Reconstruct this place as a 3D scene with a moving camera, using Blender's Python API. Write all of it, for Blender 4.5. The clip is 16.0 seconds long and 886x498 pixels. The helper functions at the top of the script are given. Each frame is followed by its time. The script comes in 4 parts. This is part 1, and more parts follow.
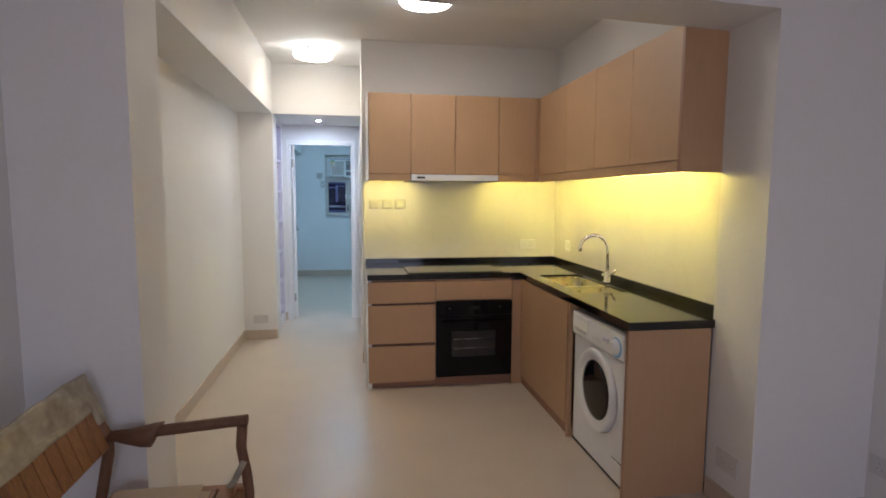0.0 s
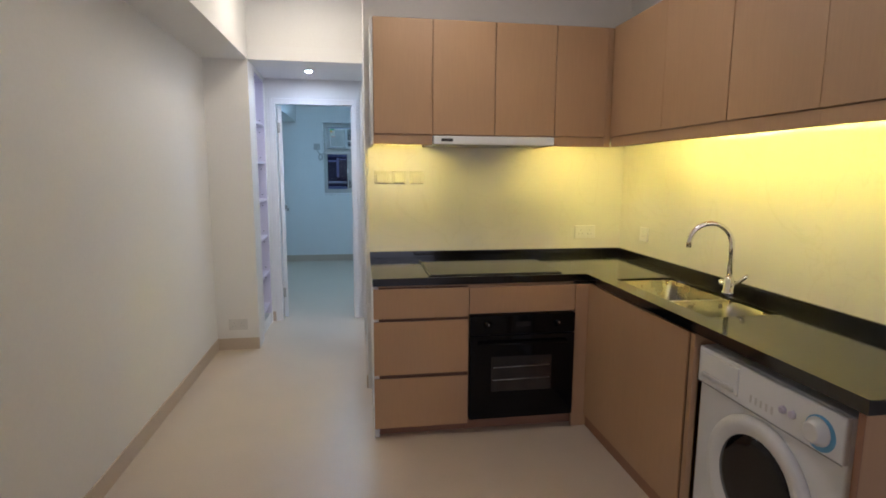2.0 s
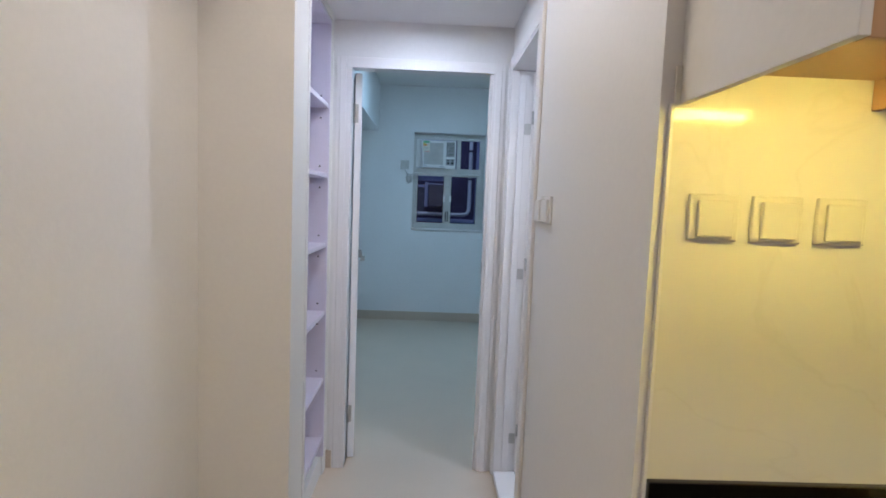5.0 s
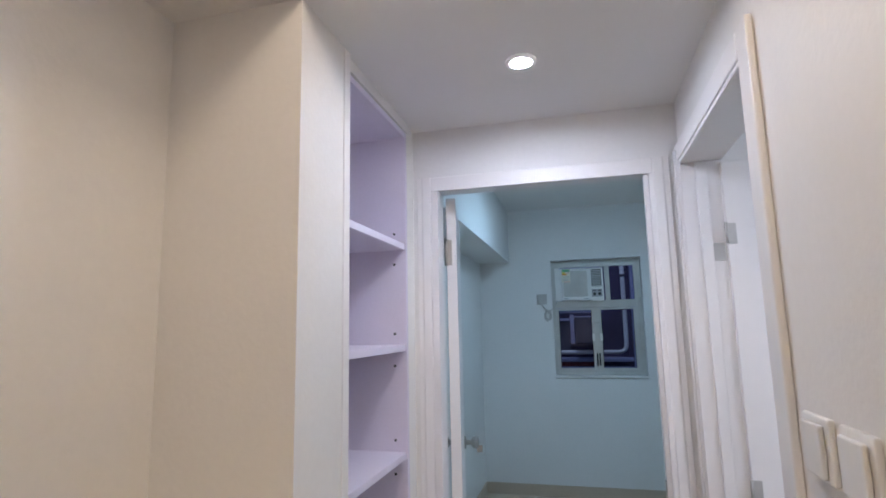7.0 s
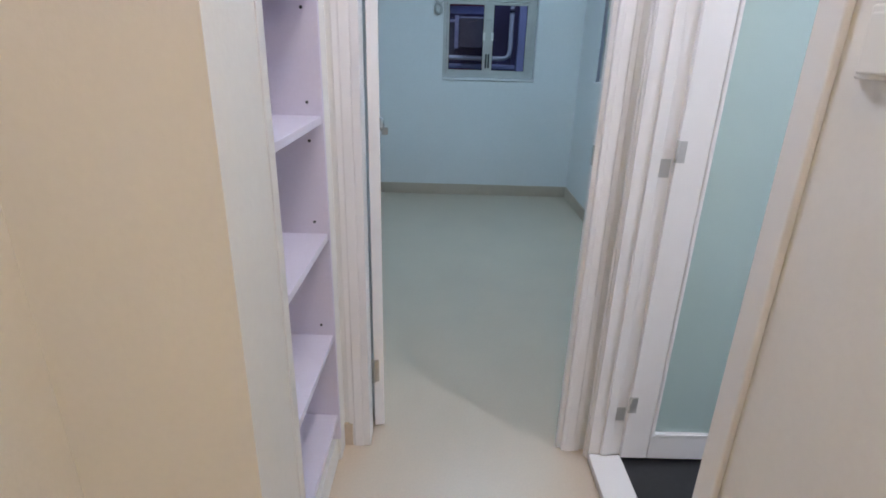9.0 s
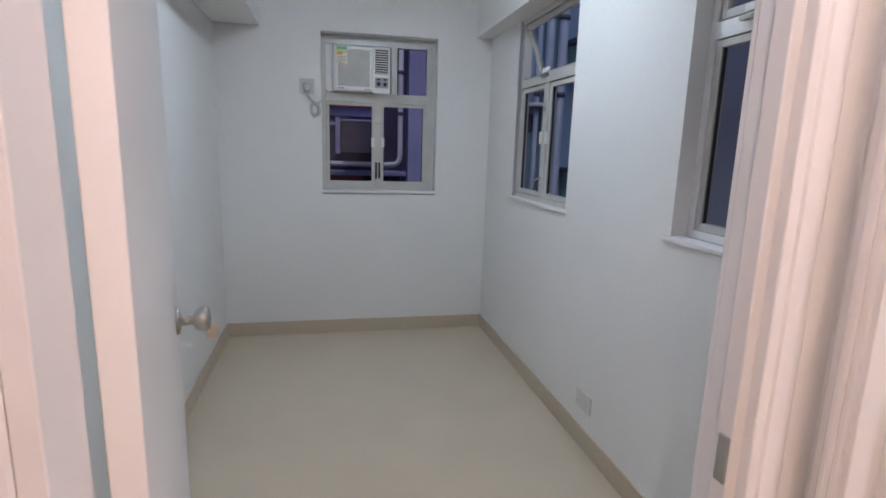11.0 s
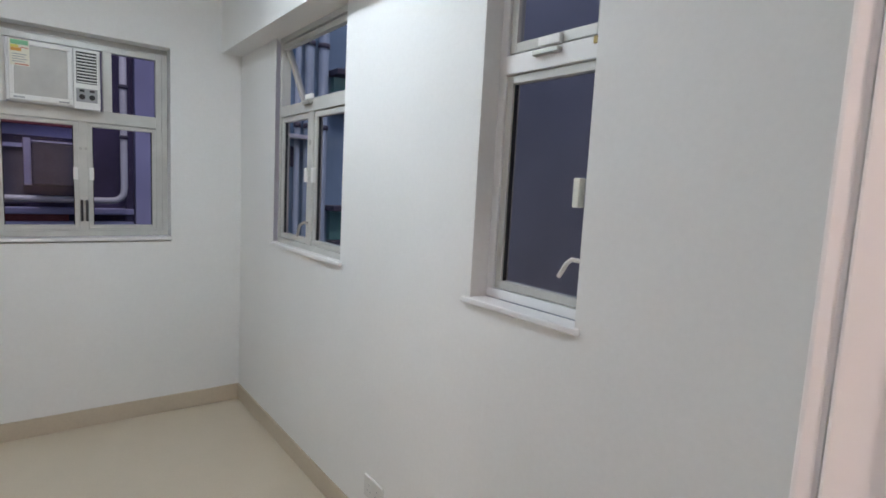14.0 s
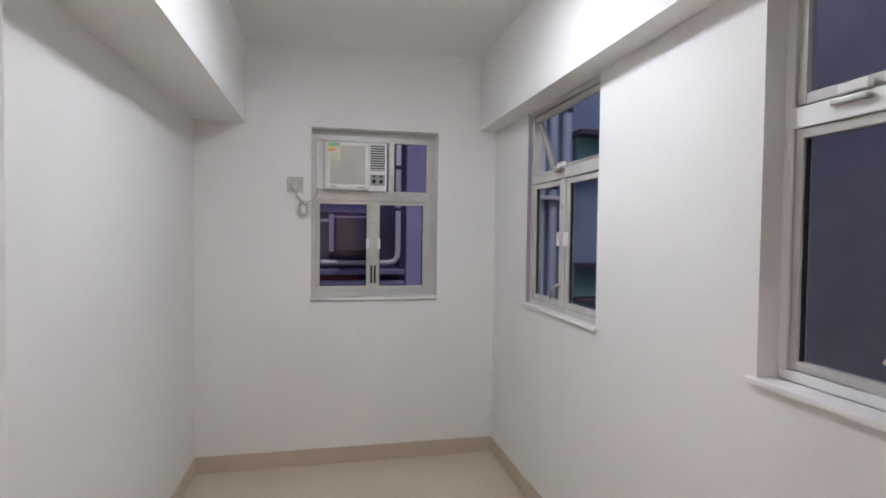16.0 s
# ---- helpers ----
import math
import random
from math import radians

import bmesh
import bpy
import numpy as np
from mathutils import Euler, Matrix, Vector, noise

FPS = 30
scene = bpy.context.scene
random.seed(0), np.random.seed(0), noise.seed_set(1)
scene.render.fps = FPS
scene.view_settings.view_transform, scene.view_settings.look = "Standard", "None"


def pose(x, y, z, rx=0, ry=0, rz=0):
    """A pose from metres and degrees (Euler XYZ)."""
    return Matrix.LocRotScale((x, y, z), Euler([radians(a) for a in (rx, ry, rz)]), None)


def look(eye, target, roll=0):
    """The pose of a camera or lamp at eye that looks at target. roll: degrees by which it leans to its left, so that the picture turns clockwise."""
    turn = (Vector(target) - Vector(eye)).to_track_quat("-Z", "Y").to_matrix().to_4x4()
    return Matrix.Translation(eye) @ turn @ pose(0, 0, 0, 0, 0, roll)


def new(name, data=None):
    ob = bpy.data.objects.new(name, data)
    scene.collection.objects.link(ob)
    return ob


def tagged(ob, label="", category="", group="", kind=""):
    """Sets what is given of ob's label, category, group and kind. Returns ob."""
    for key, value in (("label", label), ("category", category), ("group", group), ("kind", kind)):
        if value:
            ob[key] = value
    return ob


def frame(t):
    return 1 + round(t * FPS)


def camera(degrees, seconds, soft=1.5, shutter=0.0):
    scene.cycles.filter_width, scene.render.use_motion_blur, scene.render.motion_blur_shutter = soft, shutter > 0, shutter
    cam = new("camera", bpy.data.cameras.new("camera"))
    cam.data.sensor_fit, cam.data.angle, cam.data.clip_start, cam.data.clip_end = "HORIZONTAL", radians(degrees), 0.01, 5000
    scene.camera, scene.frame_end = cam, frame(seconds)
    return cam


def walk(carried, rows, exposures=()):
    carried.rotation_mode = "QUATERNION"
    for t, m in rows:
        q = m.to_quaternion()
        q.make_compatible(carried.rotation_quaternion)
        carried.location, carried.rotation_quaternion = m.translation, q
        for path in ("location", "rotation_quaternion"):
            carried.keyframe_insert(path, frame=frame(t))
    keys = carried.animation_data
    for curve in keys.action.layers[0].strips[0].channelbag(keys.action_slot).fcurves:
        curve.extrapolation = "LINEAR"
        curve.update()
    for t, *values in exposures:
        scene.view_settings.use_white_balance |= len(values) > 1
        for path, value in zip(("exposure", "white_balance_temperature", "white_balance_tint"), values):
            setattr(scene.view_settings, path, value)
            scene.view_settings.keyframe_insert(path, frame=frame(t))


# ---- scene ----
cam = camera(79.8, 16.0, soft=1.75)
EXPOSURES = [
    (0.0, 0.25, 5560, 10), (1.2, 0.16, 5560, 10), (2.4, -0.02, 5560, 11), (3.2, 0.2, 5560, 12), (4.2, 0.14, 5560, 12), (6.3, -0.06, 6200, 17), (7.5, -0.06, 6200, 17),
    (8.5, 0.2, 6200, 15), (9.0, 0.27, 6250, 15), (9.6, 0.22, 6300, 15), (10.2, 0.22, 6900, 23), (12.3, 0.74, 9000, 38), (13.2, 0.74, 8950, 36), (14.0, 0.69, 8750, 32), (15.0, 0.72, 9000, 37),
    (16.0, 0.66, 9300, 40),
]
PATH = [
    (0, (0.223, 0.214, 1.436), (0.549, 2.177, 1.237), 0.3),
    (0.5, (0.2, 0.324, 1.411), (0.579, 2.272, 1.162), 0.5),
    (1, (0.263, 0.627, 1.403), (0.637, 2.578, 1.163), 1.0),
    (1.5, (0.273, 0.998, 1.399), (0.61, 2.953, 1.142), 0.9),
    (2, (0.251, 1.388, 1.4), (0.557, 3.343, 1.114), 0.3),
    (2.5, (0.252, 1.77, 1.387), (0.581, 3.719, 1.084), 1.0),
    (3, (0.172, 2.178, 1.378), (0.489, 4.127, 1.061), 1.7),
    (3.5, (0.065, 2.611, 1.368), (0.317, 4.569, 1.047), 1.7),
    (4, (-0.047, 3.04, 1.389), (0.125, 5.013, 1.108), 1.6),
    (4.2, (-0.092, 3.196, 1.368), (0.044, 5.177, 1.125), 2.0),
    (6.3, (-0.092, 4.623, 1.498), (-0.345, 6.607, 1.482), -1.6),
    (6.5, (-0.063, 4.682, 1.529), (-0.432, 6.643, 1.658), -1.5),
    (7, (-0.035, 4.735, 1.54), (-0.526, 6.652, 1.831), -1.2),
    (7.5, (-0.029, 4.747, 1.502), (-0.524, 6.674, 1.708), -0.5),
    (8, (-0.07, 4.802, 1.43), (-0.504, 6.744, 1.231), 0.7),
    (8.5, (-0.183, 4.829, 1.373), (-0.43, 6.747, 0.863), 0.6),
    (9, (-0.252, 4.934, 1.346), (-0.249, 6.799, 0.624), 1.6),
    (9.5, (-0.276, 5.155, 1.36), (-0.095, 7.05, 0.745), 0.9),
    (10, (-0.275, 5.401, 1.395), (0.047, 7.315, 0.912), 0.7),
    (10.2, (-0.277, 5.52, 1.397), (0.084, 7.435, 0.946), 1.1),
    (12.3, (-0.201, 6.451, 1.414), (0.418, 8.33, 1.122), 2.9),
    (12.5, (-0.189, 6.456, 1.42), (0.578, 8.284, 1.151), 3.2),
    (13, (-0.145, 6.447, 1.428), (0.852, 8.166, 1.197), 3.3),
    (13.5, (-0.118, 6.44, 1.426), (1.041, 8.055, 1.203), 3.3),
    (14, (-0.114, 6.441, 1.427), (1.103, 8.013, 1.206), 3.0),
    (14.5, (-0.157, 6.468, 1.432), (0.918, 8.141, 1.219), 2.8),
    (15, (-0.208, 6.478, 1.445), (0.512, 8.333, 1.244), 2.1),
    (15.5, (-0.233, 6.465, 1.454), (0.27, 8.392, 1.27), 1.4),
    (16, (-0.202, 6.443, 1.485), (0.229, 8.396, 1.427), 0.7),
]
walk(cam, [(t, look(eye, target, roll)) for t, eye, target, roll in PATH], EXPOSURES)

# ---- world and light ----
world = bpy.data.worlds.new("dusk")
scene.world = world
world.use_nodes = True
wn = world.node_tree.nodes
sky = wn.new("ShaderNodeTexSky")
sky.sky_type = "NISHITA"
sky.sun_disc = False
sky.sun_elevation = radians(62)
sky.sun_rotation = radians(170)
wn["Background"].inputs[1].default_value = 0.1
world.node_tree.links.new(sky.outputs[0], wn["Background"].inputs[0])


def area_light(name, at, target, sx, sy, watts, colour):
    li = bpy.data.lights.new(name, "AREA")
    li.shape, li.size, li.size_y, li.energy, li.color = "RECTANGLE", sx, sy, watts, colour
    ob = new(name, li)
    ob.matrix_world = look(at, target)
    return ob


# added soft high sun, only to brighten the walls outside; dusk has none
sun = bpy.data.lights.new("light_well_fill_sun", "SUN")
sun.energy, sun.angle, sun.color = 0.8, radians(25), (0.82, 0.88, 1.0)
new("light_well_fill_sun", sun).matrix_world = look((0.6, -6, 12), (1.2, 0.2, 0))

# added area lamp for dusk light, in an unseen window opening behind the walk's start
area_light("living_room_fill", (0.6, -2.72, 1.5), (0.6, 0, 1.3), 2.2, 1.4, 17, (1.0, 0.86, 0.93))


# ---- materials ----
def mat(name, colour, rough=0.5, metal=0.0, grain=0.0, grain_scale=40.0, stretch=(1, 1, 1), stain=0.0, stain_scale=2.0,
        bump=0.0, bump_scale=200.0, coat=0.0, rough_var=0.0, per_object=0.0, detail=6):
    m = bpy.data.materials.new(name)
    m.use_nodes = True
    nt = m.node_tree
    n, l = nt.nodes, nt.links
    b = n["Principled BSDF"]
    b.inputs["Roughness"].default_value = rough
    b.inputs["Metallic"].default_value = metal
    b.inputs["Coat Weight"].default_value = coat
    b.inputs["Coat Roughness"].default_value = 0.06
    tc = n.new("ShaderNodeTexCoord")
    geo = n.new("ShaderNodeNewGeometry")
    mp = n.new("ShaderNodeMapping")
    mp.inputs["Scale"].default_value = stretch
    l.new(geo.outputs["Position"], mp.inputs["Vector"])
    rgb = n.new("ShaderNodeRGB")
    rgb.outputs[0].default_value = (*colour, 1)
    last = rgb.outputs[0]

    def vary(last, scale, amount, vec):
        tx = n.new("ShaderNodeTexNoise")
        tx.inputs["Scale"].default_value = scale
        tx.inputs["Detail"].default_value = detail
        l.new(vec, tx.inputs["Vector"])
        mr = n.new("ShaderNodeMapRange")
        mr.inputs[1].default_value, mr.inputs[2].default_value = 0.25, 0.75
        mr.inputs[3].default_value, mr.inputs[4].default_value = 1 - amount, 1 + amount
        l.new(tx.outputs["Fac"], mr.inputs[0])
        mx = n.new("ShaderNodeVectorMath")
        mx.operation = "SCALE"
        l.new(last, mx.inputs[0])
        l.new(mr.outputs[0], mx.inputs["Scale"])
        return mx.outputs[0], tx

    if grain:
        last, _ = vary(last, grain_scale, grain, mp.outputs[0])
    if stain:
        last, tx = vary(last, stain_scale, stain, geo.outputs["Position"])
        if rough_var:
            mr = n.new("ShaderNodeMapRange")
            mr.inputs[3].default_value, mr.inputs[4].default_value = max(rough - rough_var, 0.02), rough + rough_var
            l.new(tx.outputs["Fac"], mr.inputs[0])
            l.new(mr.outputs[0], b.inputs["Roughness"])
    if per_object:
        oi = n.new("ShaderNodeObjectInfo")
        mr = n.new("ShaderNodeMapRange")
        mr.inputs[3].default_value, mr.inputs[4].default_value = 1 - per_object, 1 + per_object
        l.new(oi.outputs["Random"], mr.inputs[0])
        mx = n.new("ShaderNodeVectorMath")
        mx.operation = "SCALE"
        l.new(last, mx.inputs[0])
        l.new(mr.outputs[0], mx.inputs["Scale"])
        last = mx.outputs[0]
    l.new(last, b.inputs["Base Color"])
    if bump:
        tx = n.new("ShaderNodeTexNoise")
        tx.inputs["Scale"].default_value = bump_scale
        tx.inputs["Detail"].default_value = 3
        l.new(mp.outputs[0], tx.inputs["Vector"])
        bp = n.new("ShaderNodeBump")
        bp.inputs["Strength"].default_value = bump
        bp.inputs["Distance"].default_value = 0.002
        l.new(tx.outputs["Fac"], bp.inputs["Height"])
        l.new(bp.outputs[0], b.inputs["Normal"])
    return m


def glow(name, colour, strength):
    m = bpy.data.materials.new(name)
    m.use_nodes = True
    n = m.node_tree.nodes
    b = n["Principled BSDF"]
    b.inputs["Base Color"].default_value = (0.9, 0.9, 0.9, 1)
    b.inputs["Emission Color"].default_value = (*colour, 1)
    b.inputs["Emission Strength"].default_value = strength
    return m


PAINT = mat("wall_paint", (0.80, 0.785, 0.76), 0.55, grain=0.015, grain_scale=60, stain=0.02, stain_scale=1.3, bump=0.25, bump_scale=90)
PAINT_BED = mat("bedroom_wall_paint", (0.80, 0.79, 0.775), 0.72, grain=0.015, grain_scale=60, stain=0.025, stain_scale=1.6, bump=0.25, bump_scale=80)
CEIL = mat("ceiling_paint", (0.82, 0.81, 0.79), 0.7, stain=0.02, bump=0.15, bump_scale=70)
FLOOR = mat("cream_porcelain", (0.60, 0.50, 0.39), 0.32, grain=0.03, grain_scale=120, stain=0.04, stain_scale=3, bump=0.03, bump_scale=60, rough_var=0.06)
SKIRT = mat("beige_tile_skirting", (0.55, 0.45, 0.35), 0.35, grain=0.04, grain_scale=80, stain=0.05, stain_scale=4)
WOOD = mat("beech_laminate", (0.50, 0.31, 0.168), 0.42, grain=0.035, grain_scale=9, stretch=(14, 14, 0.9), stain=0.04, stain_scale=2.5, bump=0.05, bump_scale=30)
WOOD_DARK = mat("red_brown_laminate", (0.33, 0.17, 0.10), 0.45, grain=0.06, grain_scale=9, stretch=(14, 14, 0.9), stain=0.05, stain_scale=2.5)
GRANITE = mat("black_granite", (0.004, 0.0038, 0.0035), 0.09, grain=0.35, grain_scale=300, stain=0.2, stain_scale=6, rough_var=0.03)
WHITE_METAL = mat("white_enamel", (0.84, 0.84, 0.84), 0.28, stain=0.02, stain_scale=5, coat=0.3)
WHITE_PLASTIC = mat("white_plastic", (0.80, 0.79, 0.77), 0.35, stain=0.03, stain_scale=14)
# brown darkened to paint in the shade inside the cabinet grooves
GROOVE = mat("groove_shadow_brown", (0.13, 0.065, 0.035), 0.5, stain=0.1, stain_scale=6)
SOCKET = mat("aged_socket_plastic", (0.66, 0.645, 0.62), 0.35, stain=0.05, stain_scale=14)
GREY_WHITE = mat("grey_white_plastic", (0.52, 0.505, 0.485), 0.4, stain=0.06, stain_scale=14)
CREAM_PLASTIC = mat("ivory_plastic", (0.72, 0.70, 0.62), 0.35, stain=0.03, stain_scale=14)
GRANITE.node_tree.nodes["Principled BSDF"].inputs["Specular IOR Level"].default_value = 0.65
BLACK_GLASS = mat("black_glass", (0.006, 0.006, 0.007), 0.08, stain=0.2, stain_scale=9)
OVEN_BLACK = mat("oven_black_glass", (0.004, 0.004, 0.0045), 0.07, stain=0.2, stain_scale=9)
OVEN_BLACK.node_tree.nodes["Principled BSDF"].inputs["Specular IOR Level"].default_value = 0.22
HOB_GLASS = mat("hob_glass", (0.005, 0.005, 0.005), 0.08, stain=0.2, stain_scale=9)
HOB_GLASS.node_tree.nodes["Principled BSDF"].inputs["Specular IOR Level"].default_value = 0.3
BLACK = mat("black_plastic", (0.015, 0.015, 0.016), 0.4, stain=0.1, stain_scale=20)
GREY_PLASTIC = mat("grey_plastic", (0.35, 0.35, 0.36), 0.4, stain=0.05, stain_scale=20)
STEEL = mat("brushed_steel", (0.46, 0.45, 0.42), 0.36, metal=1.0, grain=0.06, grain_scale=60, stretch=(1, 12, 1), stain=0.05, stain_scale=8, rough_var=0.05)
SINK_STEEL = mat("sink_steel", (0.25, 0.24, 0.225), 0.28, metal=1.0, grain=0.08, grain_scale=70, stretch=(1, 12, 1), stain=0.08, stain_scale=10, rough_var=0.06)
CHROME = mat("chrome", (0.82, 0.82, 0.82), 0.07, metal=1.0, stain=0.04, stain_scale=20)
LILAC = mat("lilac_melamine", (0.69, 0.645, 0.75), 0.45, grain=0.02, grain_scale=120, stain=0.03, stain_scale=3)
GLOSS_WHITE = mat("white_gloss_paint", (0.82, 0.80, 0.79), 0.36, grain=0.008, grain_scale=30, stain=0.015, stain_scale=3)
ALU = mat("white_aluminium", (0.56, 0.55, 0.52), 0.35, metal=0.15, stain=0.07, stain_scale=9, grain=0.03, grain_scale=120)
GASKET = mat("dark_rubber", (0.03, 0.03, 0.03), 0.7, stain=0.1, stain_scale=20)


# ---- building helpers ----
def bx(bm, x0, x1, y0, y1, z0, z1, b=0.0, seg=2):
    """One box, with rounded edges where b is given."""
    t = bmesh.new()
    bmesh.ops.create_cube(t, size=1)
    for v in t.verts:
        v.co = Vector(((x0 + x1) / 2 + v.co.x * (x1 - x0), (y0 + y1) / 2 + v.co.y * (y1 - y0), (z0 + z1) / 2 + v.co.z * (z1 - z0)))
    if b:
        bmesh.ops.bevel(t, geom=t.edges[:], offset=b, segments=seg, affect="EDGES", profile=0.5)
    join(bm, t)
    return bm


def join(bm, t):
    me = bpy.data.meshes.new("t")
    t.to_mesh(me)
    t.free()
    bm.from_mesh(me)
    bpy.data.meshes.remove(me)


def box(*a, **k):
    return bx(bmesh.new(), *a, **k)


def cyl(bm, p0, p1, r0, r1=None, seg=24):
    """A rod from p0 to p1, tapered where r1 differs."""
    r1 = r0 if r1 is None else r1
    p0, p1 = Vector(p0), Vector(p1)
    t = bmesh.new()
    bmesh.ops.create_cone(t, cap_ends=True, segments=seg, radius1=r0, radius2=r1, depth=(p1 - p0).length)
    q = (p1 - p0).to_track_quat("Z", "Y").to_matrix().to_4x4()
    bmesh.ops.transform(t, matrix=Matrix.Translation((p0 + p1) / 2) @ q, verts=t.verts)
    for f in t.faces:
        f.smooth = len(f.verts) == 4
    join(bm, t)
    return bm


def rod(*a, **k):
    return cyl(bmesh.new(), *a, **k)


def tube(bm, pts, r, seg=12):
    """A bent pipe along points."""
    pts = [Vector(p) for p in pts]
    rings = []
    up = Vector((0.13, 0.31, 0.94)).normalized()
    for i, p in enumerate(pts):
        d = (pts[min(i + 1, len(pts) - 1)] - pts[max(i - 1, 0)]).normalized()
        if abs(d.dot(up)) > 0.97:
            up = Vector((1, 0.2, 0.1)).normalized()
        u = (up - d * up.dot(d)).normalized()
        up = u
        w = d.cross(u)
        rings.append([bm.verts.new(p + r * (math.cos(2 * math.pi * k / seg) * u + math.sin(2 * math.pi * k / seg) * w)) for k in range(seg)])
    for a, b in zip(rings, rings[1:]):
        for k in range(seg):
            f = bm.faces.new((a[k], a[(k + 1) % seg], b[(k + 1) % seg], b[k]))
            f.smooth = True
    bm.faces.new(rings[0][::-1])
    bm.faces.new(rings[-1])
    return bm


def lathe(bm, axis0, axis, profile, seg=40):
    """A turned body: profile of (distance along the axis, radius)."""
    axis0, axis = Vector(axis0), Vector(axis).normalized()
    q = axis.to_track_quat("Z", "Y").to_matrix()
    rings = []
    for h, r in profile:
        rings.append([bm.verts.new(axis0 + q @ Vector((r * math.cos(2 * math.pi * k / seg), r * math.sin(2 * math.pi * k / seg), h))) for k in range(seg)])
    for a, b in zip(rings, rings[1:]):
        for k in range(seg):
            f = bm.faces.new((a[k], a[(k + 1) % seg], b[(k + 1) % seg], b[k]))
            f.smooth = True
    if profile[0][1] > 1e-4:
        bm.faces.new(rings[0][::-1])
    if profile[-1][1] > 1e-4:
        bm.faces.new(rings[-1])
    return bm


def finish(name, bm, material):
    bmesh.ops.recalc_face_normals(bm, faces=bm.faces[:])
    me = bpy.data.meshes.new(name)
    bm.to_mesh(me)
    bm.free()
    me.materials.append(material)
    return me


def origin_of(ob):
    o = Vector()
    while ob:
        o += ob.location
        ob = ob.parent
    return o


def thing(name, at, label, category, group=""):
    ob = new(name)
    ob.location = at
    ob.empty_display_size = 0.1
    return tagged(ob, label, category, group)


def part(name, bm, material, parent, label=""):
    """One mesh under a thing or part; the bmesh is in world metres."""
    bmesh.ops.translate(bm, verts=bm.verts[:], vec=-origin_of(parent))
    ob = new(name, finish(name, bm, material))
    ob.parent = parent
    return tagged(ob, label)


def solid(name, bm, material, label, category, kind="", group=""):
    return tagged(new(name, finish(name, bm, material)), label, category, group, kind)


def structure(name, bm, material, label, category):
    return solid(name, bm, material, label, category, "structure")


# ---- plan ----
LEFT, RIGHT, BACK = -0.876, 1.985, 4.722      # kitchen walls
PIER_X, PIER_Y = -0.559, 5.648               # corner beside the bookshelf
CORR_X = 0.285                               # corridor's wall towards the bathroom
JAMB_X = 1.895                               # wall end beside the kitchen opening
PIER_END = -0.510                            # wall end opposite the jamb
LOW, HIGH = 2.222, 2.70                      # soffit and ceiling
BEAM_Y0, BEAM_Y1 = 2.144, 2.44               # beam between living room and kitchen
DOOR_Y0, DOOR_Y1 = 6.455, 6.522              # wall with the bedroom door
BX0, BX1, BY1 = -0.981, 0.917, 9.890         # bedroom
BED_H = 2.655

# ---- floors and ceilings ----
structure("floor", box(-1.15, 2.7, -2.9, 10.05, -0.12, 0), FLOOR, "polished cream porcelain floor", "floor")
bm = box(-1.0, 2.6, -2.9, BEAM_Y0, 2.75, 2.87)
structure("ceiling_living_room", bm, CEIL, "white painted living room ceiling", "ceiling")
bm = box(LEFT - 0.12, RIGHT + 0.12, BEAM_Y1, 5.76, HIGH, HIGH + 0.12)
structure("ceiling_kitchen", bm, CEIL, "white painted kitchen ceiling", "ceiling")
bm = box(LEFT - 0.12, 2.0, PIER_Y, DOOR_Y1, LOW, LOW + 0.1)
structure("ceiling_corridor", bm, CEIL, "lowered white corridor ceiling", "ceiling")
bm = box(BX0 - 0.15, BX1 + 0.2, DOOR_Y1, BY1 + 0.15, BED_H, BED_H + 0.12)
structure("ceiling_bedroom", bm, CEIL, "white painted bedroom ceiling", "ceiling")

# ---- living room shell ----
bm = box(-1.0, -0.88, -2.78, BEAM_Y0, 0, 2.75)
structure("wall_living_west", bm, PAINT, "plain white living room wall", "wall")
bm = box(2.48, 2.6, -2.78, BEAM_Y0, 0, 2.75)
structure("wall_living_east", bm, PAINT, "plain white living room wall", "wall")
bm = box(-1.0, -0.5, -2.9, -2.78, 0, 2.75)
bx(bm, 1.7, 2.6, -2.9, -2.78, 0, 2.75)
bx(bm, -0.5, 1.7, -2.9, -2.78, 0, 0.8)
bx(bm, -0.5, 1.7, -2.9, -2.78, 2.2, 2.75)
structure("wall_living_south", bm, PAINT, "plain white living room wall with a window opening", "wall")
bm = box(-1.0, PIER_END, BEAM_Y0, BEAM_Y1, 0, 2.87)
structure("wall_living_north_pier", bm, PAINT, "white painted wall end beside the kitchen opening", "wall")
bm = box(JAMB_X, 2.6, BEAM_Y0, BEAM_Y1, 0, 2.87)
structure("wall_living_north", bm, PAINT, "white painted wall beside the kitchen opening", "wall")
bm = box(PIER_END, JAMB_X, BEAM_Y0, BEAM_Y1, 2.182, 2.87)
for v in bm.verts:
    if v.co.z < 2.5 and v.co.x < 0:
        v.co.z += 0.066
structure("beam_living_kitchen", bm, PAINT, "white beam over the opening to the kitchen", "beam")

# ---- kitchen and corridor shell ----
structure("wall_kitchen_west", box(LEFT - 0.12, LEFT, BEAM_Y1, PIER_Y, 0, HIGH), PAINT, "plain white kitchen wall", "wall")
structure("beam_kitchen_west", box(LEFT, PIER_X + 0.004, BEAM_Y1, PIER_Y, LOW, HIGH), PAINT, "white ceiling beam along the kitchen wall", "beam")
structure("wall_kitchen_east", box(RIGHT, RIGHT + 0.12, BEAM_Y1, BACK + 0.12, 0, HIGH), PAINT, "plain white kitchen wall", "wall")
structure("wall_kitchen_north", box(CORR_X, RIGHT, BACK, BACK + 0.12, 0, HIGH), PAINT, "white kitchen wall behind the cabinets", "wall")
